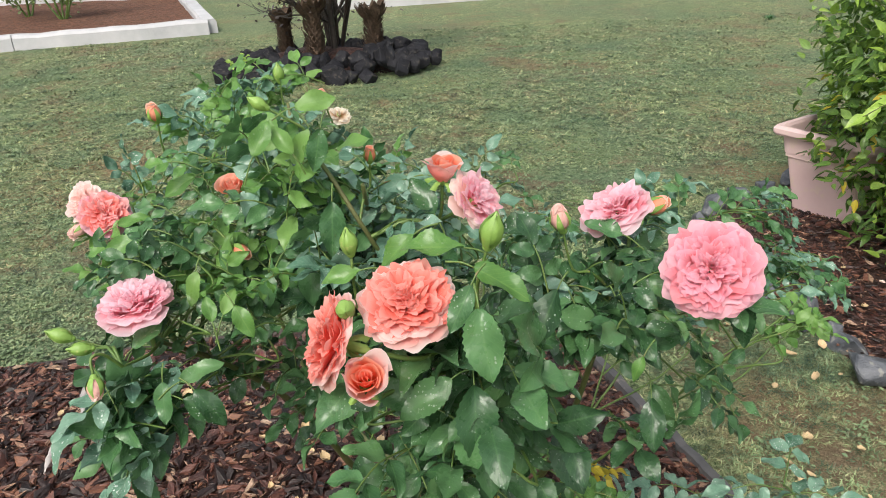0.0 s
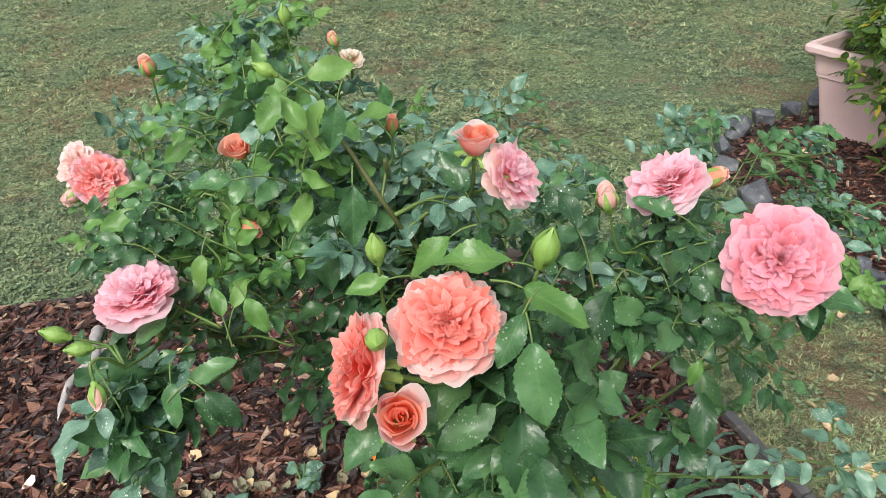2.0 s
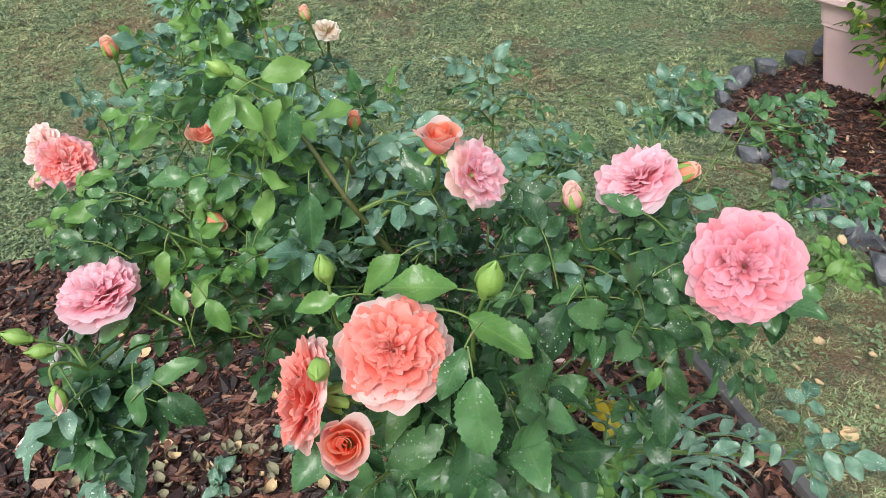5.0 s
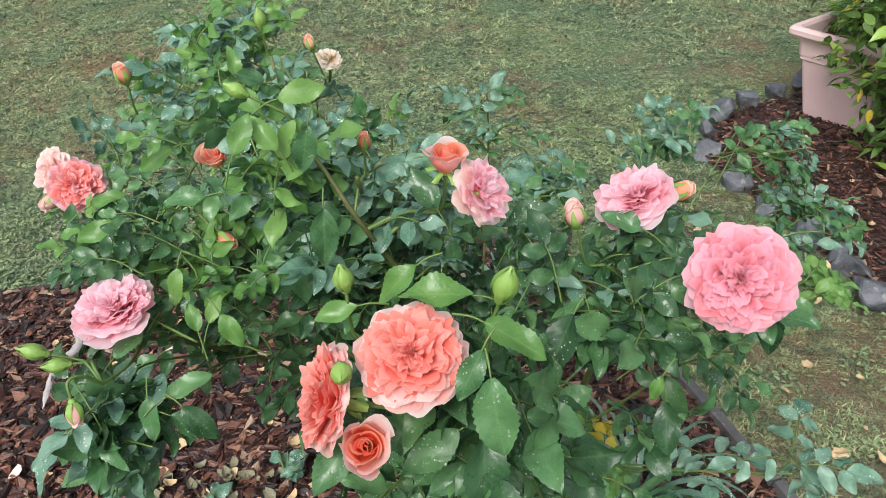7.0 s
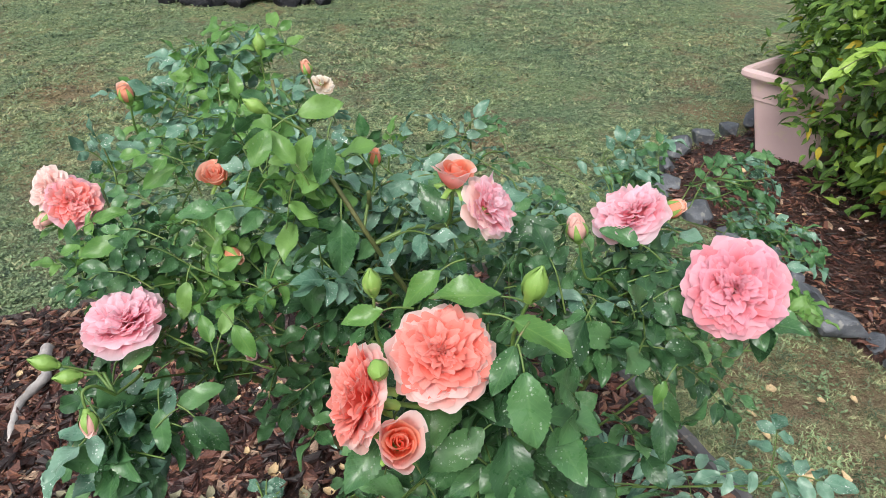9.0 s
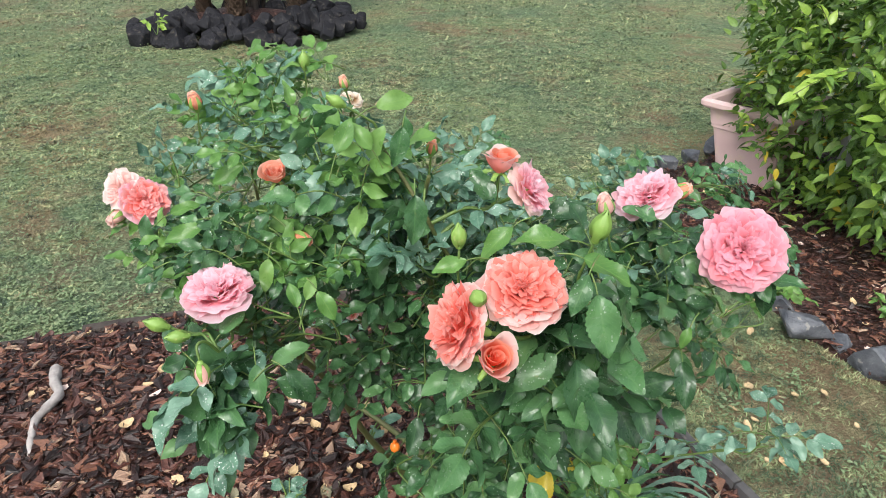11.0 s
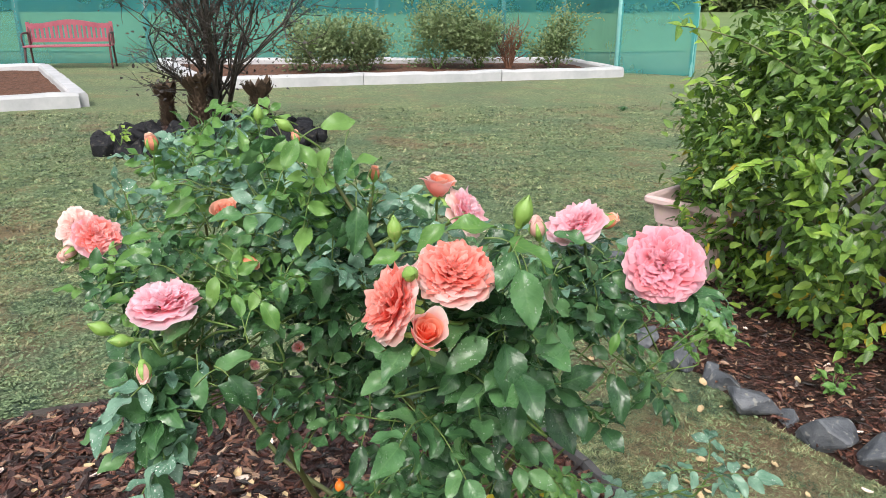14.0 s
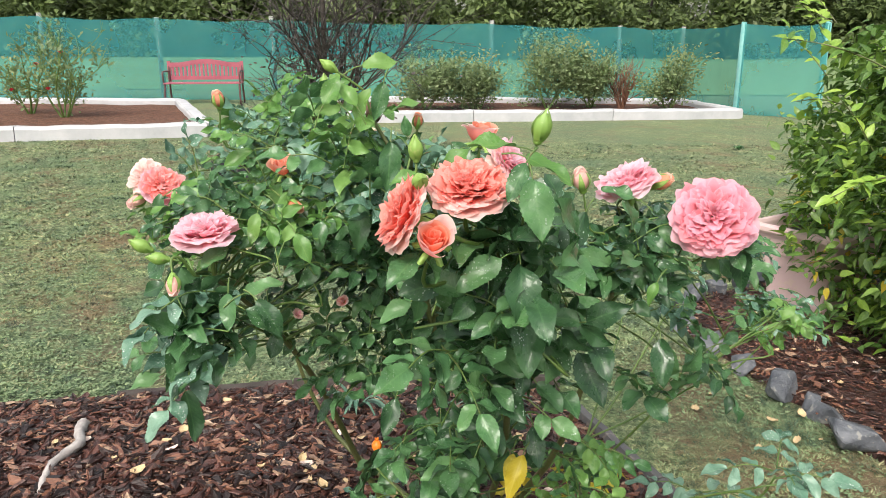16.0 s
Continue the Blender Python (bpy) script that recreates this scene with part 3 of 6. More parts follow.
def grow(rnd, start, way, length, depth, limbs, tips, radius, spread=0.55, split=(2, 4), up=0.15):
    """Branches that fork, as tubes in limbs and ends in tips."""
    p, pts = Vector(start), [Vector(start)]
    d = Vector(way).normalized()
    for _ in range(3):
        d = (d + Vector((rnd.gauss(0, 0.13), rnd.gauss(0, 0.13), up * 0.4 + rnd.gauss(0, 0.08)))).normalized()
        p = p + d * length / 3
        pts.append(p.copy())
    limbs.append(tube(pts, radius, radius * 0.62, 5 if depth < 2 else 6))
    if depth == 0:
        tips.append((p, d))
        return
    for _ in range(rnd.randint(*split)):
        q = pts[rnd.randint(1, 3)]
        nd = (d + Vector((rnd.gauss(0, spread), rnd.gauss(0, spread), rnd.gauss(up, spread * 0.7)))).normalized()
        grow(rnd, q, nd, length * rnd.uniform(0.55, 0.85), depth - 1, limbs, tips, radius * 0.6, spread, split, up)
    tips.append((p, d))


def petal_sheet(rnd, length, width, cup, roll, crumple):
    ph, ph2 = rnd.uniform(0, 6), rnd.uniform(0, 6)
    notch = rnd.uniform(0.0, 0.07)

    def at(u, v):
        w = width * (0.25 + 0.75 * math.sin(math.pi * 0.5 * min(1.0, v * 1.5)) ** 0.8)
        a = (u - 0.5) * 2
        edge = 1.0 - 0.30 * abs(a) ** 2.8 - notch * math.exp(-(a * 4) ** 2) + 0.02 * math.sin(a * 4 + ph)
        y = length * v * (1 + (edge - 1) * v)
        z = cup * length * (v ** 1.3) + 0.7 * cup * width * a * a * v
        if v > 0.55:
            z -= roll * length * ((v - 0.55) / 0.45) ** 2
        z += crumple * length * v * v * (math.sin(a * 2.9 + ph) + 0.5 * math.sin(a * 5.1 + ph2))
        return (a * w * 0.5, y, z)
    return sheet(7, 9, at)


def shrub(x, y, z, height, width, leaves, size, leaf_mat, twig_mat, seed, label, bare=False, leaf_label="", name="shrub", depth=3, stems=4, spread=0.55, up=0.15):
    rnd = random.Random(seed)
    t = thing(name, x, y, z, label, "shrub")
    limbs, tips = [], []
    for i in range(stems):
        a = 2 * math.pi * (i + rnd.random()) / stems
        way = (math.cos(a) * width / height * 0.9, math.sin(a) * width / height * 0.9, 1.0)
        grow(rnd, (math.cos(a) * 0.04, math.sin(a) * 0.04, -0.02), way, height * rnd.uniform(0.34, 0.5), depth, limbs, tips, 0.008 + 0.006 * height, spread, up=up)
    V, F, UV = merged(limbs)
    b = new("branchwork", quads("branchwork", V, F, twig_mat, UV))
    b.parent = t
    tagged(b, kind="stuff")
    if leaves:
        mats = []
        for _ in range(leaves):
            p, d = rnd.choice(tips)
            off = Vector((rnd.gauss(0, 1), rnd.gauss(0, 1), rnd.gauss(0, 1))) * 0.13 * width
            way = (d + Vector((rnd.gauss(0, 0.8), rnd.gauss(0, 0.8), rnd.gauss(-0.1, 0.6)))).normalized()
            q = p * rnd.uniform(0.35, 1.0) ** 0.6 + off
            q.z = max(q.z, 0.02)
            mats.append(turned(way, (rnd.gauss(0, 0.5), rnd.gauss(-0.3, 0.5), 1), size * rnd.uniform(0.6, 1.3), q))
        f = new("foliage", repeat("foliage", LEAF4, mats, leaf_mat))
        f.parent = t
        tagged(f, leaf_label or "small green leaves", kind="stuff")
    return t


R_STEM = STEM_GREEN
shrub(0.10, 13.6, lawn_z(0, 13) + 0.07, 1.25, 1.01, 3840, 0.066, SHRUB_LEAF, R_STEM, 11, "leafy green rose shrub growing in the mulch bed")
shrub(1.10, 13.9, lawn_z(1, 13) + 0.07, 0.95, 1.01, 3360, 0.066, SHRUB_LEAF, R_STEM, 12, "low green rose shrub growing in the mulch bed")
shrub(2.45, 14.2, lawn_z(2, 14) + 0.07, 1.45, 1.08, 4320, 0.066, SHRUB_LEAF, R_STEM, 13, "tall green rose shrub growing in the mulch bed")
shrub(3.30, 14.4, lawn_z(3, 14) + 0.07, 1.40, 0.94, 3600, 0.066, SHRUB_LEAF, R_STEM, 14, "bushy green rose shrub beside dry grass")
DRY_STALK = simple("dry_stalk", (0.12, 0.055, 0.035), (0.24, 0.12, 0.075), 4.0, 0.8, 0.0)
shrub(3.9, 14.3, lawn_z(4, 14) + 0.07, 1.15, 0.30, 0, 0.1, SHRUB_LEAF, DRY_STALK, 15, "dry reddish brown stalks standing in the bed", stems=16, depth=2, name="dry_clump")
shrub(4.75, 14.1, lawn_z(4.6, 14) + 0.07, 1.20, 0.74, 2640, 0.066, SHRUB_LEAF, R_STEM, 16, "green shrub with arching shoots in the mulch bed")
RED_BLOOM = simple("red_bloom", (0.55, 0.03, 0.05), (0.75, 0.10, 0.12), 30.0, 0.5, 0.0)


def far_blooms(t, places, r):
    """A few small open blooms, petals round a heart, on a far bush."""
    for k, (x, y, z) in enumerate(places):
        shapes = []
        for i in range(10):
            V, F, UV = petal_sheet(random.Random(k * 20 + i), r, r * 0.9, 0.35, 0.3, 0.05)
            m = np.array(pose(0, 0, 0, 15 + 6 * i, 0, 137.5 * i))
            shapes.append((np.asarray(V) @ m[:3, :3].T, F, UV))
        V, F, UV = merged(shapes)
        o = new("bloom", quads("bloom", V, F, RED_BLOOM, UV))
        o.parent = t
        o.location = (x, y, z)
        tagged(o, "small red bloom")


far = shrub(-6.25, 12.2, lawn_z(-6.2, 12.2) + 0.07, 1.5, 0.55, 420, 0.07, SHRUB_LEAF, R_STEM, 17, "thin sparse rose bush with red blooms in the bed", depth=2, stems=4)
far_blooms(far, [(-0.30, -0.2, 0.62), (-0.12, -0.25, 0.36), (0.28, -0.2, 0.75)], 0.055)
far = shrub(-5.45, 11.6, lawn_z(-5.4, 11.6) + 0.07, 1.55, 0.75, 800, 0.07, SHRUB_LEAF, R_STEM, 18, "tall thin rose bush with long shoots in the bed", depth=3, stems=5)
far_blooms(far, [(-0.10, -0.2, 0.42), (0.15, -0.2, 0.95)], 0.05)
shrub(-6.55, 10.9, lawn_z(-6.5, 10.9) + 0.07, 0.22, 0.22, 400, 0.06, SHRUB_LEAF, R_STEM, 19, "low grey-green plant at the bed's edge", depth=2, name="low_plant")


# the ring of black rocks with the cut-back cycads and the bare dark shrub
def build_rock_ring():
    rnd = random.Random(31)
    for i in range(120):
        a = i * 2.39996 + rnd.uniform(-0.2, 0.2)
        k = (1.02, 0.84, 0.62)[i % 3] + rnd.uniform(-0.07, 0.07)
        x, y = -1.02 + 0.98 * k * math.cos(a), 7.16 + 0.54 * k * math.sin(a)
        r = rnd.uniform(0.065, 0.125)
        bm = stones((r * 1.1, r, r * rnd.uniform(0.9, 1.25)), 300 + i)
        zz = 0.05 + 0.30 * max(0.0, 1.0 - k) + (0.05 if x > -0.5 else 0)
        s = part("rock", bm, ROCK_BLACK, None, smooth=False)
        s.location = (x, y, lawn_z(x, y) + zz)
        tagged(s, "rough black volcanic rock heaped round the cut cycads", "rock", "black rocks of the ring")
    bm = stones((0.86, 0.48, 0.20), 71)
    m = part("soil_mound", bm, SOIL)
    m.location = (-1.02, 7.18, lawn_z(-1, 7) + 0.03)
    tagged(m, "dark soil mound inside the ring of rocks", "soil")


build_rock_ring()


def cycad(x, y, h, r, seed):
    rnd = random.Random(seed)
    z = lawn_z(x, y) + 0.14
    t = thing("cycad_stump", x, y, z, "cut-back cycad trunk with shaggy brown leaf bases", "tree stump")
    V, F, UV = tube([(0, 0, -0.05), (0.01, 0, h * 0.5), (0.0, 0.01, h)], r, r * 0.8, 14, 0.08)
    b = new("trunk", quads("trunk", V, F, BARK, UV))
    b.parent = t
    mats = []
    for i in range(150):
        a, hh = i * 2.4, h * (0.05 + 0.95 * i / 150)
        rr = r * (1 - 0.2 * hh / h)
        out = Vector((math.cos(a), math.sin(a), 0.9 + rnd.uniform(-0.2, 0.5)))
        mats.append(turned(out, (math.cos(a), math.sin(a), -0.3), rnd.uniform(0.05, 0.085) * (2.2 if i > 125 else 1), Vector((math.cos(a) * rr * 0.9, math.sin(a) * rr * 0.9, hh))))
    f = new("frond_stubble", repeat("frond_stubble", LEAF4, mats, BARK))
    f.parent = t
    tagged(f, "stubs of cut fronds", kind="stuff")


cycad(-1.08, 7.02, 0.46, 0.072, 1)
cycad(-0.55, 7.15, 0.38, 0.076, 2)
cycad(-1.40, 7.30, 0.34, 0.045, 3)
shrub(-0.95, 7.45, lawn_z(-1, 7.4) + 0.12, 2.25, 0.62, 1300, 0.040, TWIG_DARK, TWIG_DARK, 44, "bare dark twiggy shrub rising behind the cut cycads", name="bare_shrub", depth=4, stems=10, spread=0.7, up=0.12, leaf_label="small withered dark leaves")


# the field and the belt of trees behind the fence
def build_distance():
    cols = (-300, -8, 8, 300)
    f = quads("field", [(x, y, lawn_z(x, y)) for y in (19.4, 90) for x in cols], [(i, i + 1, i + 5, i + 4) for i in range(3)], FIELD)
    tagged(new("field", f), "pale green open field behind the fence", "field", kind="structure").location.z = 0.02
    rnd = random.Random(8)
    mats, trunks = [], []
    for i in range(90):
        x, y = -85 + i * 1.9 + rnd.uniform(-1, 1), rnd.uniform(62, 76)
        h = rnd.uniform(6, 10)
        trunks.append(tube([(x, y, 0), (x + rnd.uniform(-0.5, 0.5), y, h * 0.5), (x + rnd.uniform(-1, 1), y, h * 0.9)], 0.22, 0.06, 6))
        for _ in range(46):
            c = Vector((x + rnd.gauss(0, 1.6), y + rnd.gauss(0, 1.4), rnd.uniform(0.2, h) * rnd.uniform(0.5, 1.0)))
            for _ in range(52):
                p = c + Vector((rnd.gauss(0, 0.6), rnd.gauss(0, 0.6), rnd.gauss(0, 0.5)))
                p.z = max(p.z, 0.15)
                mats.append(turned((rnd.gauss(0, 1), rnd.gauss(0, 1), rnd.gauss(-0.3, 0.6)), (rnd.gauss(0, 0.6), -0.4, 1), rnd.uniform(0.40, 0.80), p))
    t = thing("tree_belt", 0, 72, 0.0, "dark belt of trees beyond the field", "trees", kind="stuff")
    V, F, UV = merged(trunks)
    V = V - np.array([0, 72, 0])
    a = new("trunks", quads("trunks", V, F, TWIG_DARK, UV))
    a.parent = t
    spray = (np.array([(0, 0, 0), (0.27, 0.45, 0.05), (0, 1, -0.1), (-0.27, 0.45, 0.05)], np.float32), np.array([(0, 1, 2, 3)], np.int32), np.array([(0.5, 0), (1, 0.45), (0.5, 1), (0, 0.45)], np.float32))
    me = repeat("leaves", spray, mats, TREE_LEAF)
    b = new("leaves", me)
    b.parent = t
    b.location = (0, -72, 0)
    tagged(b, "dense dark green leaves", kind="stuff")


build_distance()


# ---- the rose bush ----
def rose_leaflet(seed):
    """A toothed rose leaflet one long, along y, folded at the midrib."""
    rnd = random.Random(seed)
    bend, fold, twist, wide = rnd.uniform(0.08, 0.34), rnd.uniform(0.10, 0.42), rnd.uniform(-0.25, 0.25), rnd.uniform(0.27, 0.33)

    def at(u, v):
        w = wide * (math.sin(math.pi * (0.02 + 0.98 * v ** 0.93)) ** 0.80) * (1.04 - 0.12 * v) + 0.003
        if u in (0.0, 1.0) and 0.05 < v < 0.95:
            w *= 1.0 + (0.055 if round(v * 22) % 2 else -0.045)
        x = (u - 0.5) * 2 * w
        ripple = 0.065 * math.sin(v * 9 + seed + (2 if u > 0.5 else 0)) * abs(u - 0.5) * 2
        return (x + 0.10 * twist * v, v, fold * abs(x) - bend * v * v + twist * x * v + ripple)
    return sheet(23, 5, at)


LEAFLETS = [rose_leaflet(i) for i in range(7)]
LEAF_MESH = {}


def leaf_mesh(k, material):
    key = (k, material.name)
    if key not in LEAF_MESH:
        LEAF_MESH[key] = quads("leaf", LEAFLETS[k][0], LEAFLETS[k][1], material, LEAFLETS[k][2])
    return LEAF_MESH[key]


CROWN = Vector((0.0, 1.28, 0.10))
bush = thing("rose_bush", *CROWN, "tall rose bush with pink and coral blooms and wet green leaves", "rose bush")
# a standpoint near the camera's path; the open side below means towards it
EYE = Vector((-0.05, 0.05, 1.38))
STEMS, FILL, LEAF_COUNT = [], {}, [0]
BLOOMS = [(Vector(p), 0.012, Vector((0, -1, 0))) for p in ((-0.065, 0.906, 0.92), (-0.077, 0.90, 0.945), (-0.089, 0.898, 0.97), (-0.109, 0.885, 1.02))]


def put_leaf(m, material, own=True):
    k = random.randrange(7)
    if own and LEAF_COUNT[0] < 300:
        LEAF_COUNT[0] += 1
        o = new("leaf", leaf_mesh(k, material))
        o.parent = bush
        o.matrix_local = Matrix.Translation(-CROWN) @ m
    else:
        FILL.setdefault((k, material.name), (material, []))[1].append(m)


def facing(p, tilt=0.5):
    """Leaves turn their faces partly towards EYE and partly upwards."""
    v = (EYE - Vector(p)).normalized()
    return (v * (1 - tilt) + Vector((0, 0, 1)) * tilt + Vector((random.gauss(0, 0.13), random.gauss(0, 0.13), 0))).normalized()


def across(p, angle):
    """The way in the plane that faces the open side: 0 to the east, 90 upwards."""
    v = (EYE - Vector(p)).normalized()
    right = Vector((0, 0, 1)).cross(v).normalized()
    up = v.cross(right)
    a = radians(angle)
    return right * math.cos(a) + up * math.sin(a)


def leaf(x, y, z, length, angle, material=None, tilt=0.4):
    """One leaf with its middle at a place."""
    p = Vector((x, y, z))
    way = across(p, angle)
    base = p - way * length * 0.49
    STEMS.append(tube([base - way * 0.028 - Vector((0, 0, 0.008)), base - way * 0.012 - Vector((0, 0, 0.001)), base], 0.0011, 0.0008, 5))
    put_leaf(turned(way, facing(p, tilt), length * 0.98, p - way * length * 0.49) @ Matrix.Diagonal((0.84, 1.0, 1.0, 1.0)), material or LEAF_MID)


def frond(base, way, length, count, size, material, own=False, up=(0, 0, 1)):
    """A compound leaf: pairs of leaflets along a thin stalk and one at its end."""
    base, way = Vector(base), Vector(way).normalized()
    u = Vector(up)
    side = way.cross(u)
    if side.length < 1e-3:
        side = way.orthogonal()
    side.normalize()
    u = side.cross(way)
    tip = base + way * length - Vector((0, 0, length * 0.18))
    mid = base + way * length * 0.55 + Vector((0, 0, length * 0.02))
    STEMS.append(tube([base, mid, tip], 0.0013, 0.0009, 4))
    pairs = (count - 1) // 2
    for i in range(pairs):
        s = (i + 1) / (pairs + 0.35)
        q = base.lerp(mid, min(1, s * 1.6)) if s < 0.6 else mid.lerp(tip, (s - 0.6) / 0.4)
        for sg in (-1, 1):
            d = way * random.uniform(0.35, 0.6) + side * sg + Vector((0, 0, random.uniform(-0.45, -0.05)))
            put_leaf(turned(d, u + Vector((random.gauss(0, 0.25), random.gauss(0, 0.25), 0)) - way * 0.1, size * random.uniform(0.75, 1.0), q + side * sg * 0.002), material, own)
    put_leaf(turned(way + Vector((0, 0, -0.3)), u + Vector((random.gauss(0, 0.2), random.gauss(0, 0.2), 0)), size * random.uniform(1.0, 1.2), tip), material, own)


CANES = [
    [CROWN, (-0.14, 1.42, 0.16), (-0.30, 1.56, 0.23), (-0.40, 1.58, 0.45), (-0.40, 1.50, 0.75), (-0.40, 1.40, 1.02)],
    [CROWN, (-0.06, 1.16, 0.45), (-0.10, 1.10, 0.68), (-0.20, 1.12, 0.90), (-0.24, 1.20, 1.10)],
    [CROWN, (0.02, 1.08, 0.50), (-0.07, 1.00, 0.75), (-0.10, 0.97, 0.95), (-0.10, 0.88, 1.07)],
    [CROWN, (0.05, 1.00, 0.48), (0.03, 0.82, 0.80), (0.0, 0.70, 0.98)],
    [CROWN, (0.14, 1.05, 0.45), (0.18, 0.90, 0.75), (0.22, 0.88, 0.95)],
    [(-0.10, 1.32, 0.08), (-0.20, 1.20, 0.34), (-0.27, 1.08, 0.60), (-0.33, 0.95, 0.78), (-0.38, 0.86, 0.88)],
    [CROWN, (0.22, 1.15, 0.35), (0.40, 1.08, 0.60), (0.56, 1.10, 0.72)],
    [CROWN, (0.30, 1.40, 0.30), (0.52, 1.58, 0.52), (0.66, 1.68, 0.70)],
    [CROWN, (0.15, 1.15, 0.25), (0.32, 1.02, 0.38), (0.50, 0.90, 0.50)],
    [CROWN, (0.06, 1.45, 0.45), (0.09, 1.55, 0.75), (0.09, 1.56, 0.88)],
    [(-0.07, 1.00, 0.75), (-0.05, 0.95, 0.85), (-0.065, 0.906, 0.92), (-0.089, 0.898, 0.97), (-0.109, 0.885, 1.02), (-0.137, 0.90, 1.07), (-0.155, 0.905, 1.10)],
    [(0.30, 1.40, 0.30), (0.42, 1.62, 0.45), (0.57, 1.96, 0.60)],
    [(0.30, 1.40, 0.30), (0.55, 1.52, 0.36), (0.86, 1.84, 0.48)],
    [(0.06, 1.45, 0.45), (0.13, 1.42, 0.60), (0.19, 1.46, 0.72)],
    [(-0.38, 0.86, 0.88), (-0.365, 0.79, 0.905), (-0.372, 0.735, 0.925)],
    [(0.03, 0.82, 0.80), (0.03, 0.70, 0.92), (0.02, 0.62, 1.03)],
]
for i, pts in enumerate(CANES):
    thick = 0.0082 if i < 6 else 0.0036 if i < 10 else 0.0034 if i == 10 else 0.0026
    V, F, UV = tube([Vector(p) - CROWN for p in pts], thick, 0.0026 if i < 6 or i == 10 else 0.0014, 8, 0.06)
    c = new("cane", quads("cane", V, F, STEM_OLD if i < 6 or i == 10 else STEM_GREEN, UV))
    c.parent = bush


def cane_near(p, below=0.06):
    """The nearest place on a cane, a little lower than p."""
    best, where = 9.0, CROWN
    for pts in CANES:
        for a, b in zip(pts, pts[1:]):
            for s in (0.0, 0.25, 0.5, 0.75, 1.0):
                q = Vector(a).lerp(Vector(b), s)
                d = (q - Vector(p)).length + (0.4 if q.z > p[2] - below else 0.0)
                if d < best:
                    best, where = d, q
    return where


def stalk(p, way, r=0.0022, root=None):
    """A stem from a root, or the nearest cane, that ends at p, coming along way."""
    p = Vector(p)
    q = Vector(root) if root else cane_near(p)
    m = p - Vector(way).normalized() * min(0.07, (p - q).length * 0.45)
    STEMS.append(tube([q, q.lerp(m, 0.55) + Vector((0, 0, 0.01)), m, p], r * 1.35, r, 6))


def bloom(x, y, z, radius, way, inner, outer, seed, count=90, openness=1.0, label="", roll_of=0.0):
    """An old-fashioned rosette: crumpled petals whose lips lie over each other in a low dome."""
    rnd = random.Random(seed)
    p, way = Vector((x, y, z)), Vector(way).normalized()
    m = way.to_track_quat("Z", "Y").to_matrix().to_4x4()
    m = Matrix.Translation(p) @ m @ pose(0, 0, 0, 0, 0, roll_of)
    BLOOMS.append((p, radius, way))
    base = p - way * radius * 0.42
    bm = bmesh.new()
    bmesh.ops.create_icosphere(bm, subdivisions=2, radius=radius * 0.2, matrix=Matrix.Translation((0, 0, -radius * 0.36)) @ Matrix.Diagonal((1, 1, 0.9, 1)))
    b = part("rose_bloom", bm, BUD_GREEN, bush, label)
    b.matrix_local = Matrix.Translation(-CROWN) @ m
    R = radius

    def dome(q):
        return R * (0.12 - 0.30 * openness * (q / R) ** 2 - 0.13 * math.exp(-(q / (0.20 * R)) ** 2))

    def one(turn, q, wide, material, tw, tall, guard=False):
        """A petal that rises from the heart, leans outwards and ends at the radius q in a frilled lip."""
        d = dome(q) + tall
        if guard:
            P = ((0.12 * R, -0.34 * R), (0.55 * q, d - 0.16 * R), (0.82 * q, d + 0.02 * R), (q, d - rnd.uniform(0.03, 0.13) * R))
            bend, fold, cup = rnd.uniform(-0.12, 0.12), 0.0, rnd.uniform(-0.05, 0.15)
        else:
            P = ((0.08 * R + 0.25 * q, -0.32 * R), (max(0.25 * q, q - 0.30 * R), d - 0.24 * R), (max(0.4 * q, q - 0.14 * R), d - 0.02 * R), (q + rnd.uniform(-0.05, 0.09) * R, d + rnd.uniform(-0.04, 0.05) * R))
            bend, fold, cup = rnd.uniform(-0.05, 0.65), rnd.choice((0, 0, 0.2, 0.45)), rnd.uniform(-0.1, 0.35)
        cr = rnd.uniform(0.022, 0.060) * R
        ph, ph2, ph3 = (rnd.uniform(0, 6.3) for _ in range(3))
        notch, skew = rnd.uniform(0, 0.09), rnd.uniform(-0.13, 0.13)

        def at(u, v):
            a = (u - 0.5) * 2
            e = v * (1 - v * (0.30 * abs(a) ** 2.6 + notch * math.exp(-((a - skew) * 3.5) ** 2) + 0.022 * math.sin(a * 5 + ph3) + skew * a * 0.4))
            k = 1 - e
            w = [k ** 3, 3 * k * k * e, 3 * k * e * e, e ** 3]
            rr = sum(c * t[0] for c, t in zip(w, P))
            zz = sum(c * t[1] for c, t in zip(w, P))
            half = 0.5 * wide * (0.26 + 0.74 * math.sin(math.pi * 0.5 * min(1.0, v * 1.3)))
            side = a * half
            rr -= (bend * abs(a) ** 1.8 - fold * (1 - abs(a)) * v) * half
            zz += cup * half * a * a * v + cr * v * v * (math.sin(a * 2.6 + ph) + 0.55 * math.sin(a * 6.0 + ph2))
            rr += cr * v * v * (math.sin(a * 3.7 + ph2) + 0.4 * math.sin(a * 8.0 + ph3))
            dr = rr - q * 0.6
            side, rr = side * math.cos(tw) - dr * math.sin(tw), q * 0.6 + side * math.sin(tw) + dr * math.cos(tw)
            return (side * math.cos(turn) - rr * math.sin(turn), side * math.sin(turn) + rr * math.cos(turn), zz)
        V, F, UV = sheet(9, 11, at)
        o = new("petal", quads("petal", V, F, material, UV))
        o.parent = b

    # broad outer petals in two rows
    guard = max(7, count // 8)
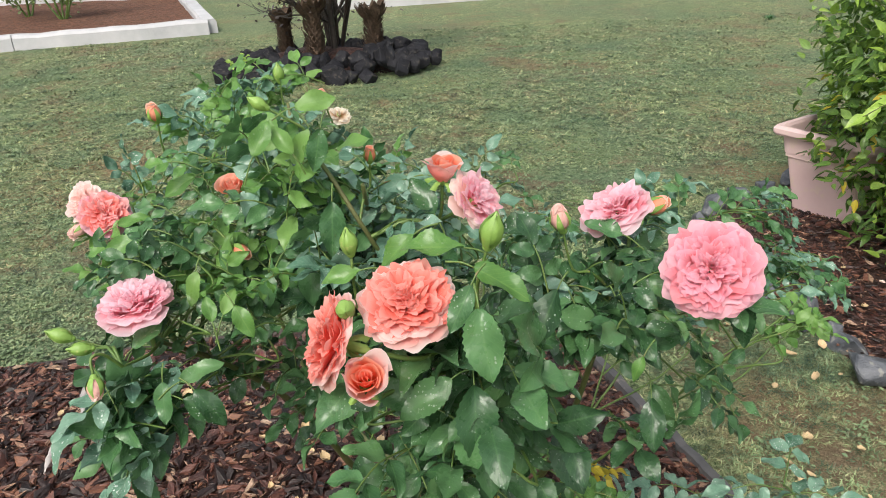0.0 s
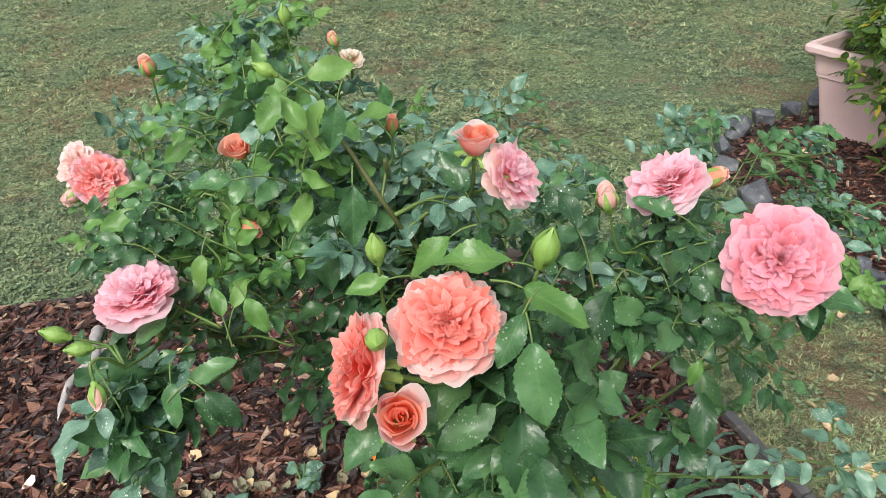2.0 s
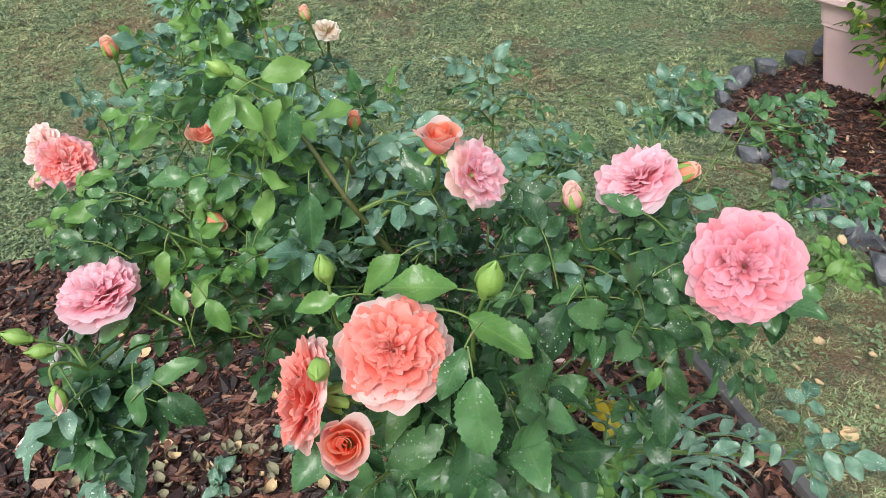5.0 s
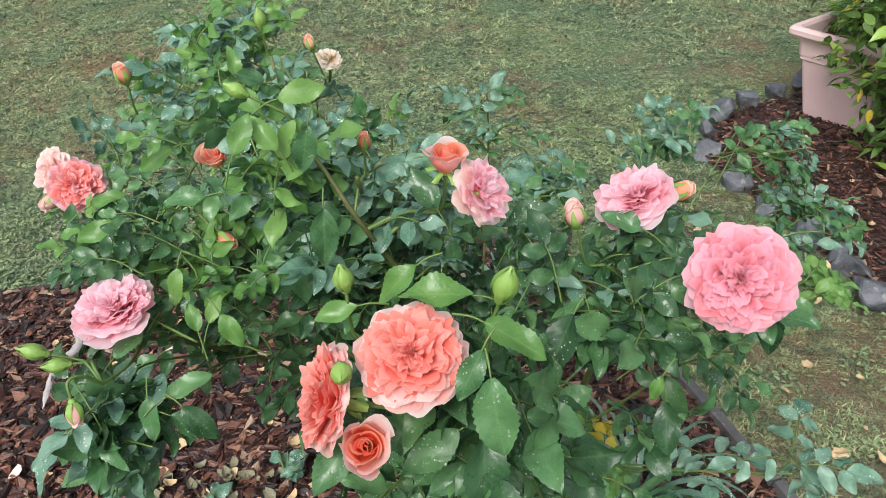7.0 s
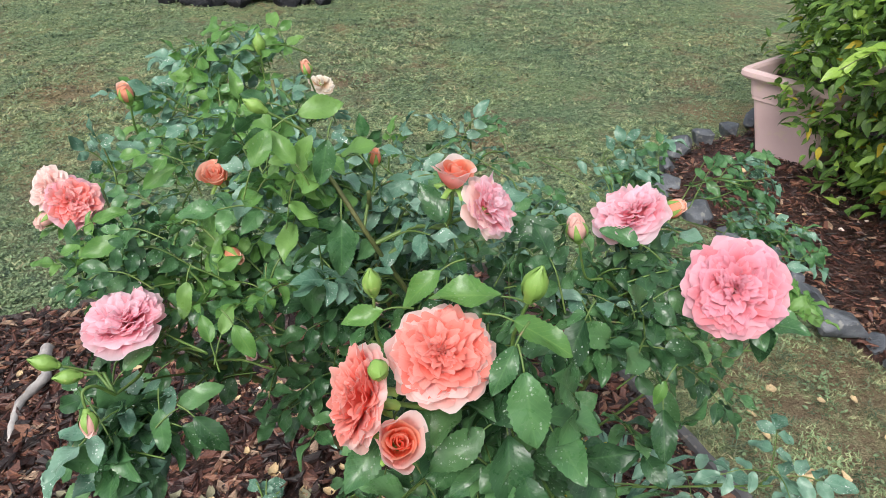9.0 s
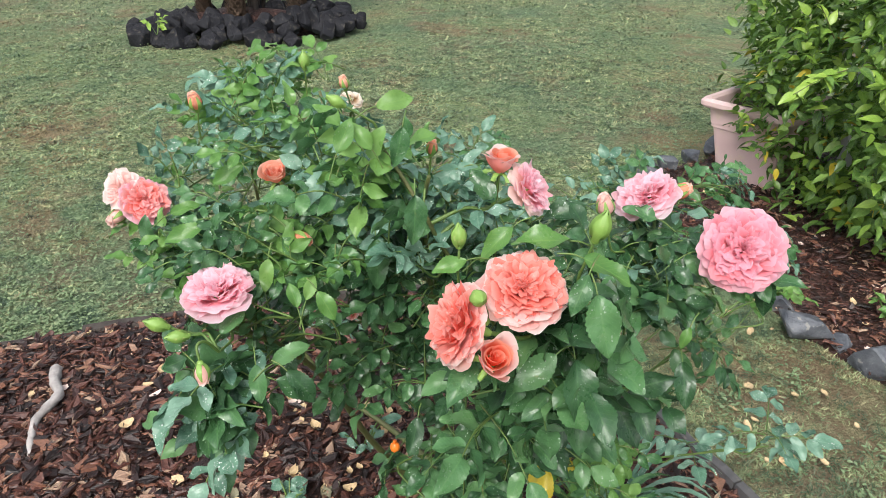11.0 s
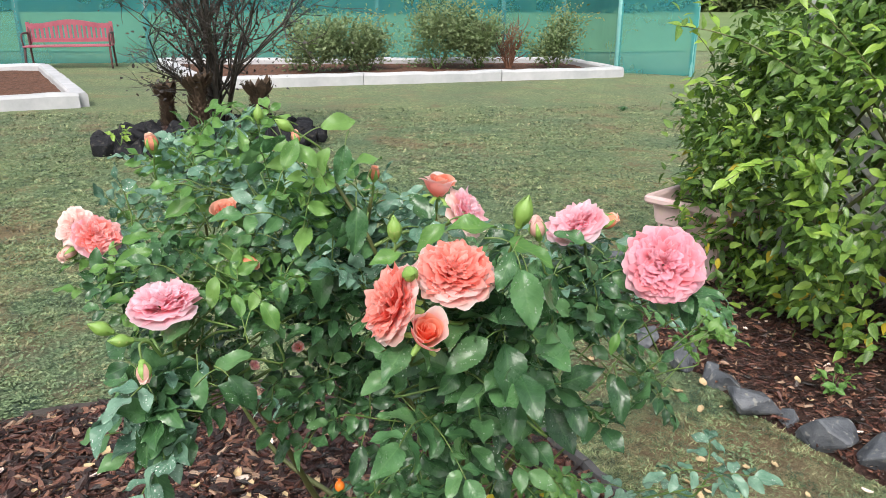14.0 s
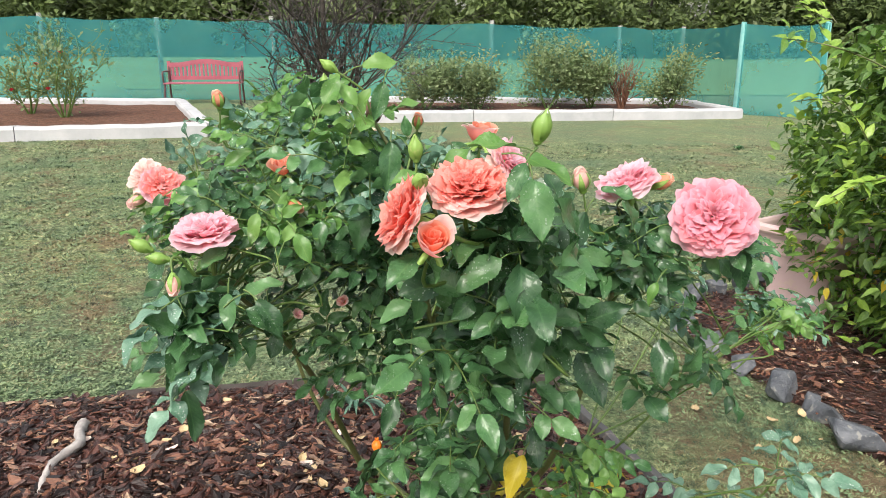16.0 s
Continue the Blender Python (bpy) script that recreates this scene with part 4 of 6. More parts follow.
    for row, (lo, hi, drop) in enumerate(((0.92, 1.02, 0.08), (0.80, 0.92, 0.0))):
        for i in range(guard):
            one(2 * math.pi * (i + 0.5 * row + rnd.uniform(-0.3, 0.3)) / guard, R * rnd.uniform(lo, hi), R * rnd.uniform(0.60, 0.95), outer, rnd.uniform(-0.15, 0.15), -R * (drop + rnd.uniform(0.0, 0.05)), True)
    # a loose ring inside them
    ring = int(count * 0.42)
    for i in range(ring):
        f = rnd.uniform(0.62, 0.90)
        one(i * 2.39996 + rnd.uniform(-0.4, 0.4), R * f, R * rnd.uniform(0.28, 0.55), inner, rnd.uniform(-0.45, 0.45), R * rnd.uniform(-0.07, 0.05))
    # quartered heart: bundles of petals nested one in another
    bundles = 5 if count > 60 else 3
    deep = max(3, int(count * 0.58 / bundles))
    spin = rnd.uniform(0, 6.28)
    for k in range(bundles):
        mid = spin + 2 * math.pi * (k + rnd.uniform(-0.18, 0.18)) / bundles
        for j in range(deep):
            f = (j + rnd.random()) / deep
            off = rnd.gauss(0, 0.42)
            one(mid + off, R * (0.11 + 0.58 * f ** 0.85), R * (0.16 + 0.24 * f) * rnd.uniform(0.7, 1.35), inner, -off * 1.1 + rnd.gauss(0, 0.35), R * rnd.uniform(-0.06, 0.06))
    for i in range(10):
        one(rnd.uniform(0, 6.28), R * rnd.uniform(0.01, 0.10), R * rnd.uniform(0.12, 0.22), inner, rnd.uniform(-1.5, 1.5), -R * rnd.uniform(0.0, 0.08))
    sep = petal_sheet(rnd, radius * 0.5, radius * 0.2, -0.2, 0.2, 0.0)
    for i in range(5):
        o = new("sepal", quads("sepal", *sep[:2], BUD_GREEN, sep[2]))
        o.parent = b
        o.matrix_local = pose(0, 0, -radius * 0.46, -35, 0, 72 * i)
    stalk(base, way, 0.0024)
    return b


def towards(p, dx=0.0, dy=0.0, dz=0.0):
    """Facing the open side, turned by dx to the east and dz upwards."""
    v = (EYE - Vector(p)).normalized()
    right = Vector((0, 0, 1)).cross(v).normalized()
    return v + right * dx + v.cross(right) * dz


def half_open(x, y, z, radius, dx, dz, inner, outer, seed, label):
    """A rose half open: petals wound round each other, the outer ones turned back at the lip."""
    rnd = random.Random(seed)
    p = Vector((x, y, z))
    way = towards(p, dx, 0, dz).normalized()
    BLOOMS.append((p, radius, way))
    bm = bmesh.new()
    bmesh.ops.create_icosphere(bm, subdivisions=2, radius=radius * 0.26, matrix=Matrix.Translation((0, 0, -radius * 0.85)))
    b = part("rose_bloom", bm, BUD_GREEN, bush, label)
    b.matrix_local = Matrix.Translation(p - CROWN) @ way.to_track_quat("Z", "Y").to_matrix().to_4x4() @ pose(0, 0, 0, 0, 0, rnd.uniform(0, 360))
    n = 15
    for i in range(n):
        f = i / (n - 1)
        top = radius * (0.05 + 0.70 * f ** 1.1)
        low = radius * (0.06 + 0.22 * f)
        span, turn = radians(215 - 90 * f), i * 2.25 + rnd.uniform(-0.3, 0.3)
        high = radius * (1.12 + 0.05 * f) * rnd.uniform(0.93, 1.05)
        flare = radius * (0.08 + 0.13 * f * f) * rnd.uniform(0.5, 1.3)
        ph, ph2 = rnd.uniform(0, 6), rnd.uniform(0, 6)
        wave = 0.05 + 0.10 * f

        def at(u, v):
            s = (u - 0.5) * 2
            a = turn + s * span * 0.5 * (0.45 + 0.55 * math.sin(math.pi * 0.5 * min(1, v * 1.4)))
            r = low + (top - low) * math.sin(math.pi * 0.5 * min(1.0, v * 1.35)) - 0.22 * top * (1 - f) * v ** 3
            r *= 1 + wave * v * v * (math.sin(s * 3.2 + ph) + 0.5 * math.sin(s * 6.5 + ph2))
            lip = max(0.0, (v - 0.62) / 0.38) ** 2
            r += flare * lip * (1 + 0.5 * math.sin(s * 2.6 + ph2))
            zz = -radius * 0.85 + high * v * (1 - 0.20 * abs(s) ** 2.2) - flare * 0.55 * lip * lip + 0.035 * radius * v * v * math.sin(s * 5 + ph)
            return (r * math.cos(a), r * math.sin(a), zz)
        V, F, UV = sheet(10, 13, at)
        o = new("petal", quads("petal", V, F, outer if i > n - 5 else inner, UV))
        o.parent = b
        o.matrix_local = pose(0, 0, -radius * 0.8, rnd.uniform(-7, 7), rnd.uniform(-7, 7)) @ pose(0, 0, radius * 0.8)
    for i in range(5):
        V, F, UV = petal_sheet(rnd, radius * 0.8, radius * 0.26, -0.25, 0.2, 0.0)
        o = new("sepal", quads("sepal", V, F, BUD_GREEN, UV))
        o.parent = b
        o.matrix_local = pose(0, 0, -radius * 0.85, 12, 0, 72 * i)
    stalk(p - way * radius * 1.05, way, 0.0022)


def bud(x, y, z, size, way, flesh, seed, show=0.5, label="", root=None):
    """A pointed bud in its sepals; show: how far the petals stand out of them."""
    rnd = random.Random(seed)
    p, way = Vector((x, y, z)), Vector(way).normalized()
    BLOOMS.append((p, size * 0.6, way))
    m = Matrix.Translation(p) @ way.to_track_quat("Z", "Y").to_matrix().to_4x4()
    bm = bmesh.new()
    bmesh.ops.create_uvsphere(bm, u_segments=14, v_segments=10, radius=size * 0.34)
    for v in bm.verts:
        t = v.co.z / (size * 0.34)
        v.co.z *= 1.45
        k = 1.0 - 0.35 * max(0, t) ** 2 + 0.05 * math.sin(5 * math.atan2(v.co.y, v.co.x) + t * 2)
        v.co.x *= k
        v.co.y *= k
    b = part("rose_bud", bm, flesh if show > 0.2 else BUD_GREEN, bush, label)
    b.matrix_local = Matrix.Translation(-CROWN) @ m
    if show > 0.2:
        for i in range(7):
            V, F, UV = petal_sheet(rnd, size * rnd.uniform(0.80, 0.95), size * 0.60, 0.26, 0.16, 0.02)
            o = new("petal", quads("petal", V, F, flesh, UV))
            o.parent = b
            o.matrix_local = pose(0, 0, -size * 0.40, 90 - 9 * show - 5 * (i % 2), 0, 360 * i / 7 + rnd.uniform(-8, 8)) @ pose(0, 0, -size * 0.16)
    bm = bmesh.new()
    bmesh.ops.create_icosphere(bm, subdivisions=2, radius=size * 0.17, matrix=Matrix.Translation((0, 0, -size * 0.52)))
    h = part("hip", bm, BUD_GREEN, b)
    for i in range(5):
        def at(u, v):
            w = size * 0.17 * (1 - v) ** 0.8 * (0.5 + 1.2 * v if v < 0.4 else 1.0) + 0.0006
            a = (u - 0.5) * 2
            bulge = size * (0.36 * math.sin(math.pi * (0.18 + 0.8 * v)) + (0.22 * v * v if show > 0.2 else 0.0))
            return (a * w, bulge - 0.25 * w * a * a, size * (-0.50 + (1.15 if show < 0.2 else 0.8) * v))
        V, F, UV = sheet(7, 3, at)
        o = new("sepal", quads("sepal", V, F, BUD_GREEN, UV))
        o.parent = b
        o.matrix_local = pose(0, 0, 0, 0, 0, 72 * i + 20)
    stalk(p - way * size * 0.6, way, 0.0015, root)
    return b


HIP = simple("orange_hip", (0.75, 0.14, 0.02), (0.85, 0.24, 0.03), 40.0, 0.3, 0.0)


def rose_hip(x, y, z, r):
    """A ripe orange hip with its dry crown of sepals."""
    bm = bmesh.new()
    bmesh.ops.create_uvsphere(bm, u_segments=12, v_segments=9, radius=r)
    for v in bm.verts:
        v.co.z *= 1.15
    for i in range(5):
        a = i * 1.257
        bmesh.ops.create_cone(bm, segments=4, radius1=r * 0.22, radius2=r * 0.03, depth=r * 0.8, matrix=pose(math.cos(a) * r * 0.25, math.sin(a) * r * 0.25, r * 1.35, math.degrees(math.sin(a)) * -0.4, math.degrees(math.cos(a)) * 0.4))
    h = part("rose_hip", bm, HIP, bush, "ripe orange rose hip")
    h.matrix_local = Matrix.Translation(Vector((x, y, z)) - CROWN)
    BLOOMS.append((Vector((x, y, z)), r, Vector((0, -1, 0))))
    stalk((x, y, z - r), (0.2, -0.3, 1), 0.0012)


def open_rose(x, y, z, radius, dx, dz, inner, outer, seed, label, **more):
    p = (x, y, z)
    return bloom(x, y, z, radius, towards(p, dx, 0, dz), inner, outer, seed, label=label, **more)


open_rose(0.286, 0.756, 0.994, 0.0585, 0.06, 0.16, PETAL_PINK, PETAL_PALE, 1, "large pale pink rosette rose", count=130)
open_rose(-0.039, 0.596, 1.070, 0.0460, 0.03, 0.68, PETAL_CORAL, PETAL_LIP, 2, "coral orange rosette rose with pale outer petals", count=140)
open_rose(-0.118, 0.582, 1.040, 0.047, -2.6, 0.95, PETAL_CORAL, PETAL_LIP, 3, "coral rose seen from its side", count=90)
open_rose(-0.379, 0.812, 0.973, 0.049, -0.30, 1.35, PETAL_ROSE, PETAL_ROSE, 4, "rose pink double bloom facing upwards", count=90)
open_rose(-0.515, 1.085, 0.980, 0.042, 0.10, 0.5, PETAL_CORALPINK, PETAL_PALE, 5, "coral and pink double bloom", count=90)
open_rose(-0.560, 1.105, 0.990, 0.036, -0.9, 0.5, PETAL_BLUSH, PETAL_BLUSH, 6, "faded pale pink bloom", count=40)
open_rose(0.210, 0.905, 1.018, 0.050, -0.55, 1.2, PETAL_ROSE, PETAL_ROSE, 7, "rose pink bloom with frilled petals", count=90)
open_rose(0.042, 0.875, 1.048, 0.041, 1.05, 0.55, PETAL_ROSE, PETAL_BLUSH, 8, "pink bloom with pale rim", count=64)
half_open(0.000, 0.889, 1.088, 0.027, 0.35, 2.0, PETAL_GLOW, PETAL_LIP, 9, "half-open coral bloom with pale outer petals")
half_open(-0.078, 0.546, 1.021, 0.0255, 0.05, 0.22, PETAL_GLOW, PETAL_LIP, 10, "half-open coral orange rose")
half_open(-0.318, 1.085, 1.012, 0.025, -0.3, 1.3, PETAL_PEACH, PETAL_PEACH, 11, "small half-open coral bloom")
open_rose(-0.185, 1.385, 1.035, 0.024, 0.3, 1.2, PETAL_DRY, PETAL_DRY, 12, "withered cream and brown bloom", count=16, openness=1.6)

open_rose(-0.215, 0.985, 0.800, 0.011, -0.4, 0.3, PETAL_LIP, PETAL_LIP, 13, "faded pale pink bloom drooping inside the bush", count=14, openness=-1.0)
open_rose(-0.285, 0.955, 0.790, 0.010, 0.5, 0.2, PETAL_PALE, PETAL_BLUSH, 14, "faded pink bloom hanging inside the bush", count=12, openness=-1.4)

bud(-0.427, 1.132, 1.114, 0.030, (-0.05, -0.25, 1), PETAL_BUD, 21, 0.8, "opening coral bud")
bud(-0.569, 1.098, 0.945, 0.032, (-0.5, -0.6, -0.2), PETAL_BUDPALE, 22, 0.9, "pale pink bud")
bud(0.272, 0.918, 1.005, 0.034, (0.7, -0.2, 0.4), PETAL_BUD, 23, 0.6, "coral bud with green sepals")
bud(0.135, 0.857, 1.021, 0.034, (-0.25, -0.1, 1), PETAL_BUDPALE, 24, 0.7, "pale pink bud")
bud(-0.200, 1.30, 1.085, 0.026, (-0.2, -0.1, 1), PETAL_BUD, 25, 0.7, "small coral bud")
bud(-0.091, 0.913, 1.098, 0.022, (0.1, -0.2, 1), PETAL_BUD, 26, 0.6, "small coral bud")
bud(-0.273, 0.926, 0.970, 0.028, (0.5, -0.4, -0.2), PETAL_BUD, 27, 0.4, "coral bud closing in green sepals")
bud(0.035, 0.604, 1.121, 0.030, (0.25, -0.15, 1), PETAL_BUD, 28, 0.1, "closed green bud")
bud(-0.095, 0.666, 1.091, 0.025, (-0.05, -0.1, 1), PETAL_BUD, 29, 0.1, "closed green bud")
bud(-0.091, 0.573, 1.071, 0.024, (0.1, -0.8, 0.3), PETAL_BUD, 30, 0.1, "round green bud", root=(-0.068, 0.610, 1.015))
bud(-0.440, 0.752, 0.960, 0.025, (-0.8, -0.2, 0.5), PETAL_BUD, 31, 0.1, "closed green bud", root=(-0.372, 0.735, 0.925))
bud(-0.418, 0.745, 0.945, 0.023, (-0.8, -0.3, 0.2), PETAL_BUD, 32, 0.1, "closed green bud", root=(-0.372, 0.735, 0.925))
bud(-0.385, 0.693, 0.925, 0.025, (0.1, -0.4, -0.8), PETAL_BUDPALE, 33, 0.35, "drooping pale green bud", root=(-0.372, 0.735, 0.925))
bud(-0.264, 1.279, 1.132, 0.028, (0.0, -0.1, 1), PETAL_BUD, 34, 0.1, "closed green bud")
bud(-0.212, 0.890, 1.174, 0.022, (-0.7, -0.1, 0.5), PETAL_BUD, 35, 0.1, "closed green bud")

# the leaves that stand out
Y, D, B = LEAF_YOUNG, LEAF_DARK, LEAF_BLUE
leaf(-0.382, 1.044, 1.027, 0.055, 200, Y)
leaf(-0.205, 0.846, 1.145, 0.046, 60, Y)
leaf(-0.185, 0.856, 1.141, 0.046, 120, Y)
leaf(-0.141, 0.829, 1.131, 0.050, 255, LEAF_MID, 0.2)
leaf(-0.140, 0.861, 1.179, 0.050, 10, Y)
leaf(-0.288, 1.178, 1.104, 0.045, 90, Y)
leaf(-0.248, 0.927, 1.049, 0.070, 225, B, 0.6)
leaf(-0.443, 1.014, 0.990, 0.045, 10, Y)
leaf(-0.436, 0.943, 0.984, 0.055, 185, Y)
leaf(-0.321, 0.854, 0.956, 0.045, 250, Y)
leaf(-0.283, 0.790, 0.962, 0.032, 95, Y)
leaf(-0.262, 0.80, 0.965, 0.034, 60, Y)
leaf(-0.243, 0.782, 0.946, 0.044, 290, Y)
leaf(-0.288, 0.920, 0.955, 0.050, 300)
leaf(-0.232, 0.870, 0.940, 0.045, 260)
leaf(-0.175, 0.858, 0.957, 0.070, 265, D, 0.1)
leaf(-0.128, 0.787, 1.053, 0.062, 265, LEAF_MID, 0.2)
leaf(-0.018, 0.626, 1.100, 0.060, 175, Y, 0.65)
leaf(-0.054, 0.676, 1.075, 0.050, 215, Y, 0.5)
leaf(-0.106, 0.662, 1.058, 0.040, 190, Y)
leaf(0.042, 0.589, 1.080, 0.056, 335, Y)
leaf(0.022, 0.537, 1.050, 0.062, 280, LEAF_MID, 0.1)
leaf(0.004, 0.560, 1.072, 0.044, 245, LEAF_MID, 0.2)
leaf(0.092, 0.686, 0.981, 0.070, 250, D, 0.4)
leaf(0.090, 0.894, 0.998, 0.070, 195, D, 0.5)
leaf(-0.029, 0.880, 1.052, 0.055, 120, D)
leaf(-0.104, 0.919, 1.021, 0.055, 60, B)
leaf(-0.070, 0.950, 1.040, 0.055, 200, B)
leaf(0.192, 0.870, 1.000, 0.050, 160, LEAF_MID, 0.6)
leaf(0.196, 0.768, 0.916, 0.060, 290, D)
leaf(0.160, 0.774, 0.890, 0.060, 200, D)
leaf(0.330, 0.760, 0.920, 0.062, 275, D, 0.0)
leaf(-0.290, 0.747, 0.906, 0.052, 15, LEAF_MID)
leaf(-0.287, 0.723, 0.868, 0.056, 320, D)
leaf(-0.360, 0.790, 0.935, 0.048, 35, LEAF_MID)
leaf(-0.398, 0.711, 0.821, 0.060, 260, LEAF_MID)
leaf(-0.331, 0.721, 0.882, 0.048, 260, LEAF_MID)
leaf(-0.278, 0.718, 0.875, 0.055, 300, D, 0.1)
leaf(-0.393, 0.719, 0.825, 0.055, 285, D, 0.1)
leaf(-0.400, 0.760, 0.720, 0.070, 275, LEAF_MID, 0.0)
leaf(0.118, 0.670, 0.807, 0.072, 300, D, 0.2)
leaf(0.014, 0.562, 0.952, 0.072, 275, D, 0.1)
leaf(0.231, 0.744, 0.792, 0.066, 280, D, 0.1)
leaf(-0.031, 0.578, 0.972, 0.060, 215, D, 0.3)
leaf(0.026, 0.596, 0.890, 0.085, 275, D, 0.0)
leaf(0.070, 0.771, 0.654, 0.060, 280, D, 0.1)
leaf(-0.137, 0.833, 0.671, 0.060, 250, D, 0.1)
leaf(-0.143, 1.032, 0.669, 0.060, 240, D, 0.1)
leaf(0.268, 0.826, 0.757, 0.060, 300, D, 0.1)
leaf(0.194, 0.698, 0.907, 0.030, 250, Y)
leaf(0.034, 0.772, 0.619, 0.045, 260, LEAF_YELLOW, 0.3)
leaf(0.036, 0.735, 0.632, 0.062, 250, LEAF_YELLOW, 0.5)
BLOOMS.append((Vector((0.036, 0.735, 0.632)), 0.026, Vector((0, -1, 0))))
rose_hip(-0.163, 0.92, 0.575, 0.0085)
leaf(0.580, 1.060, 0.722, 0.040, 300, Y)
leaf(0.560, 1.050, 0.745, 0.036, 60, Y)
leaf(0.600, 1.060, 0.705, 0.040, 320, Y)
leaf(0.545, 1.070, 0.710, 0.036, 200, Y)
leaf(0.700, 1.288, 0.650, 0.045, 10, B)


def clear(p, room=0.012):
    """Whether a place keeps off the lines from EYE to every bloom."""
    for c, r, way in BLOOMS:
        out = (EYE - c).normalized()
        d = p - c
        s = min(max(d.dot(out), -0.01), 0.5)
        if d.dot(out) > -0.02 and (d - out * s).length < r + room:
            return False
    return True


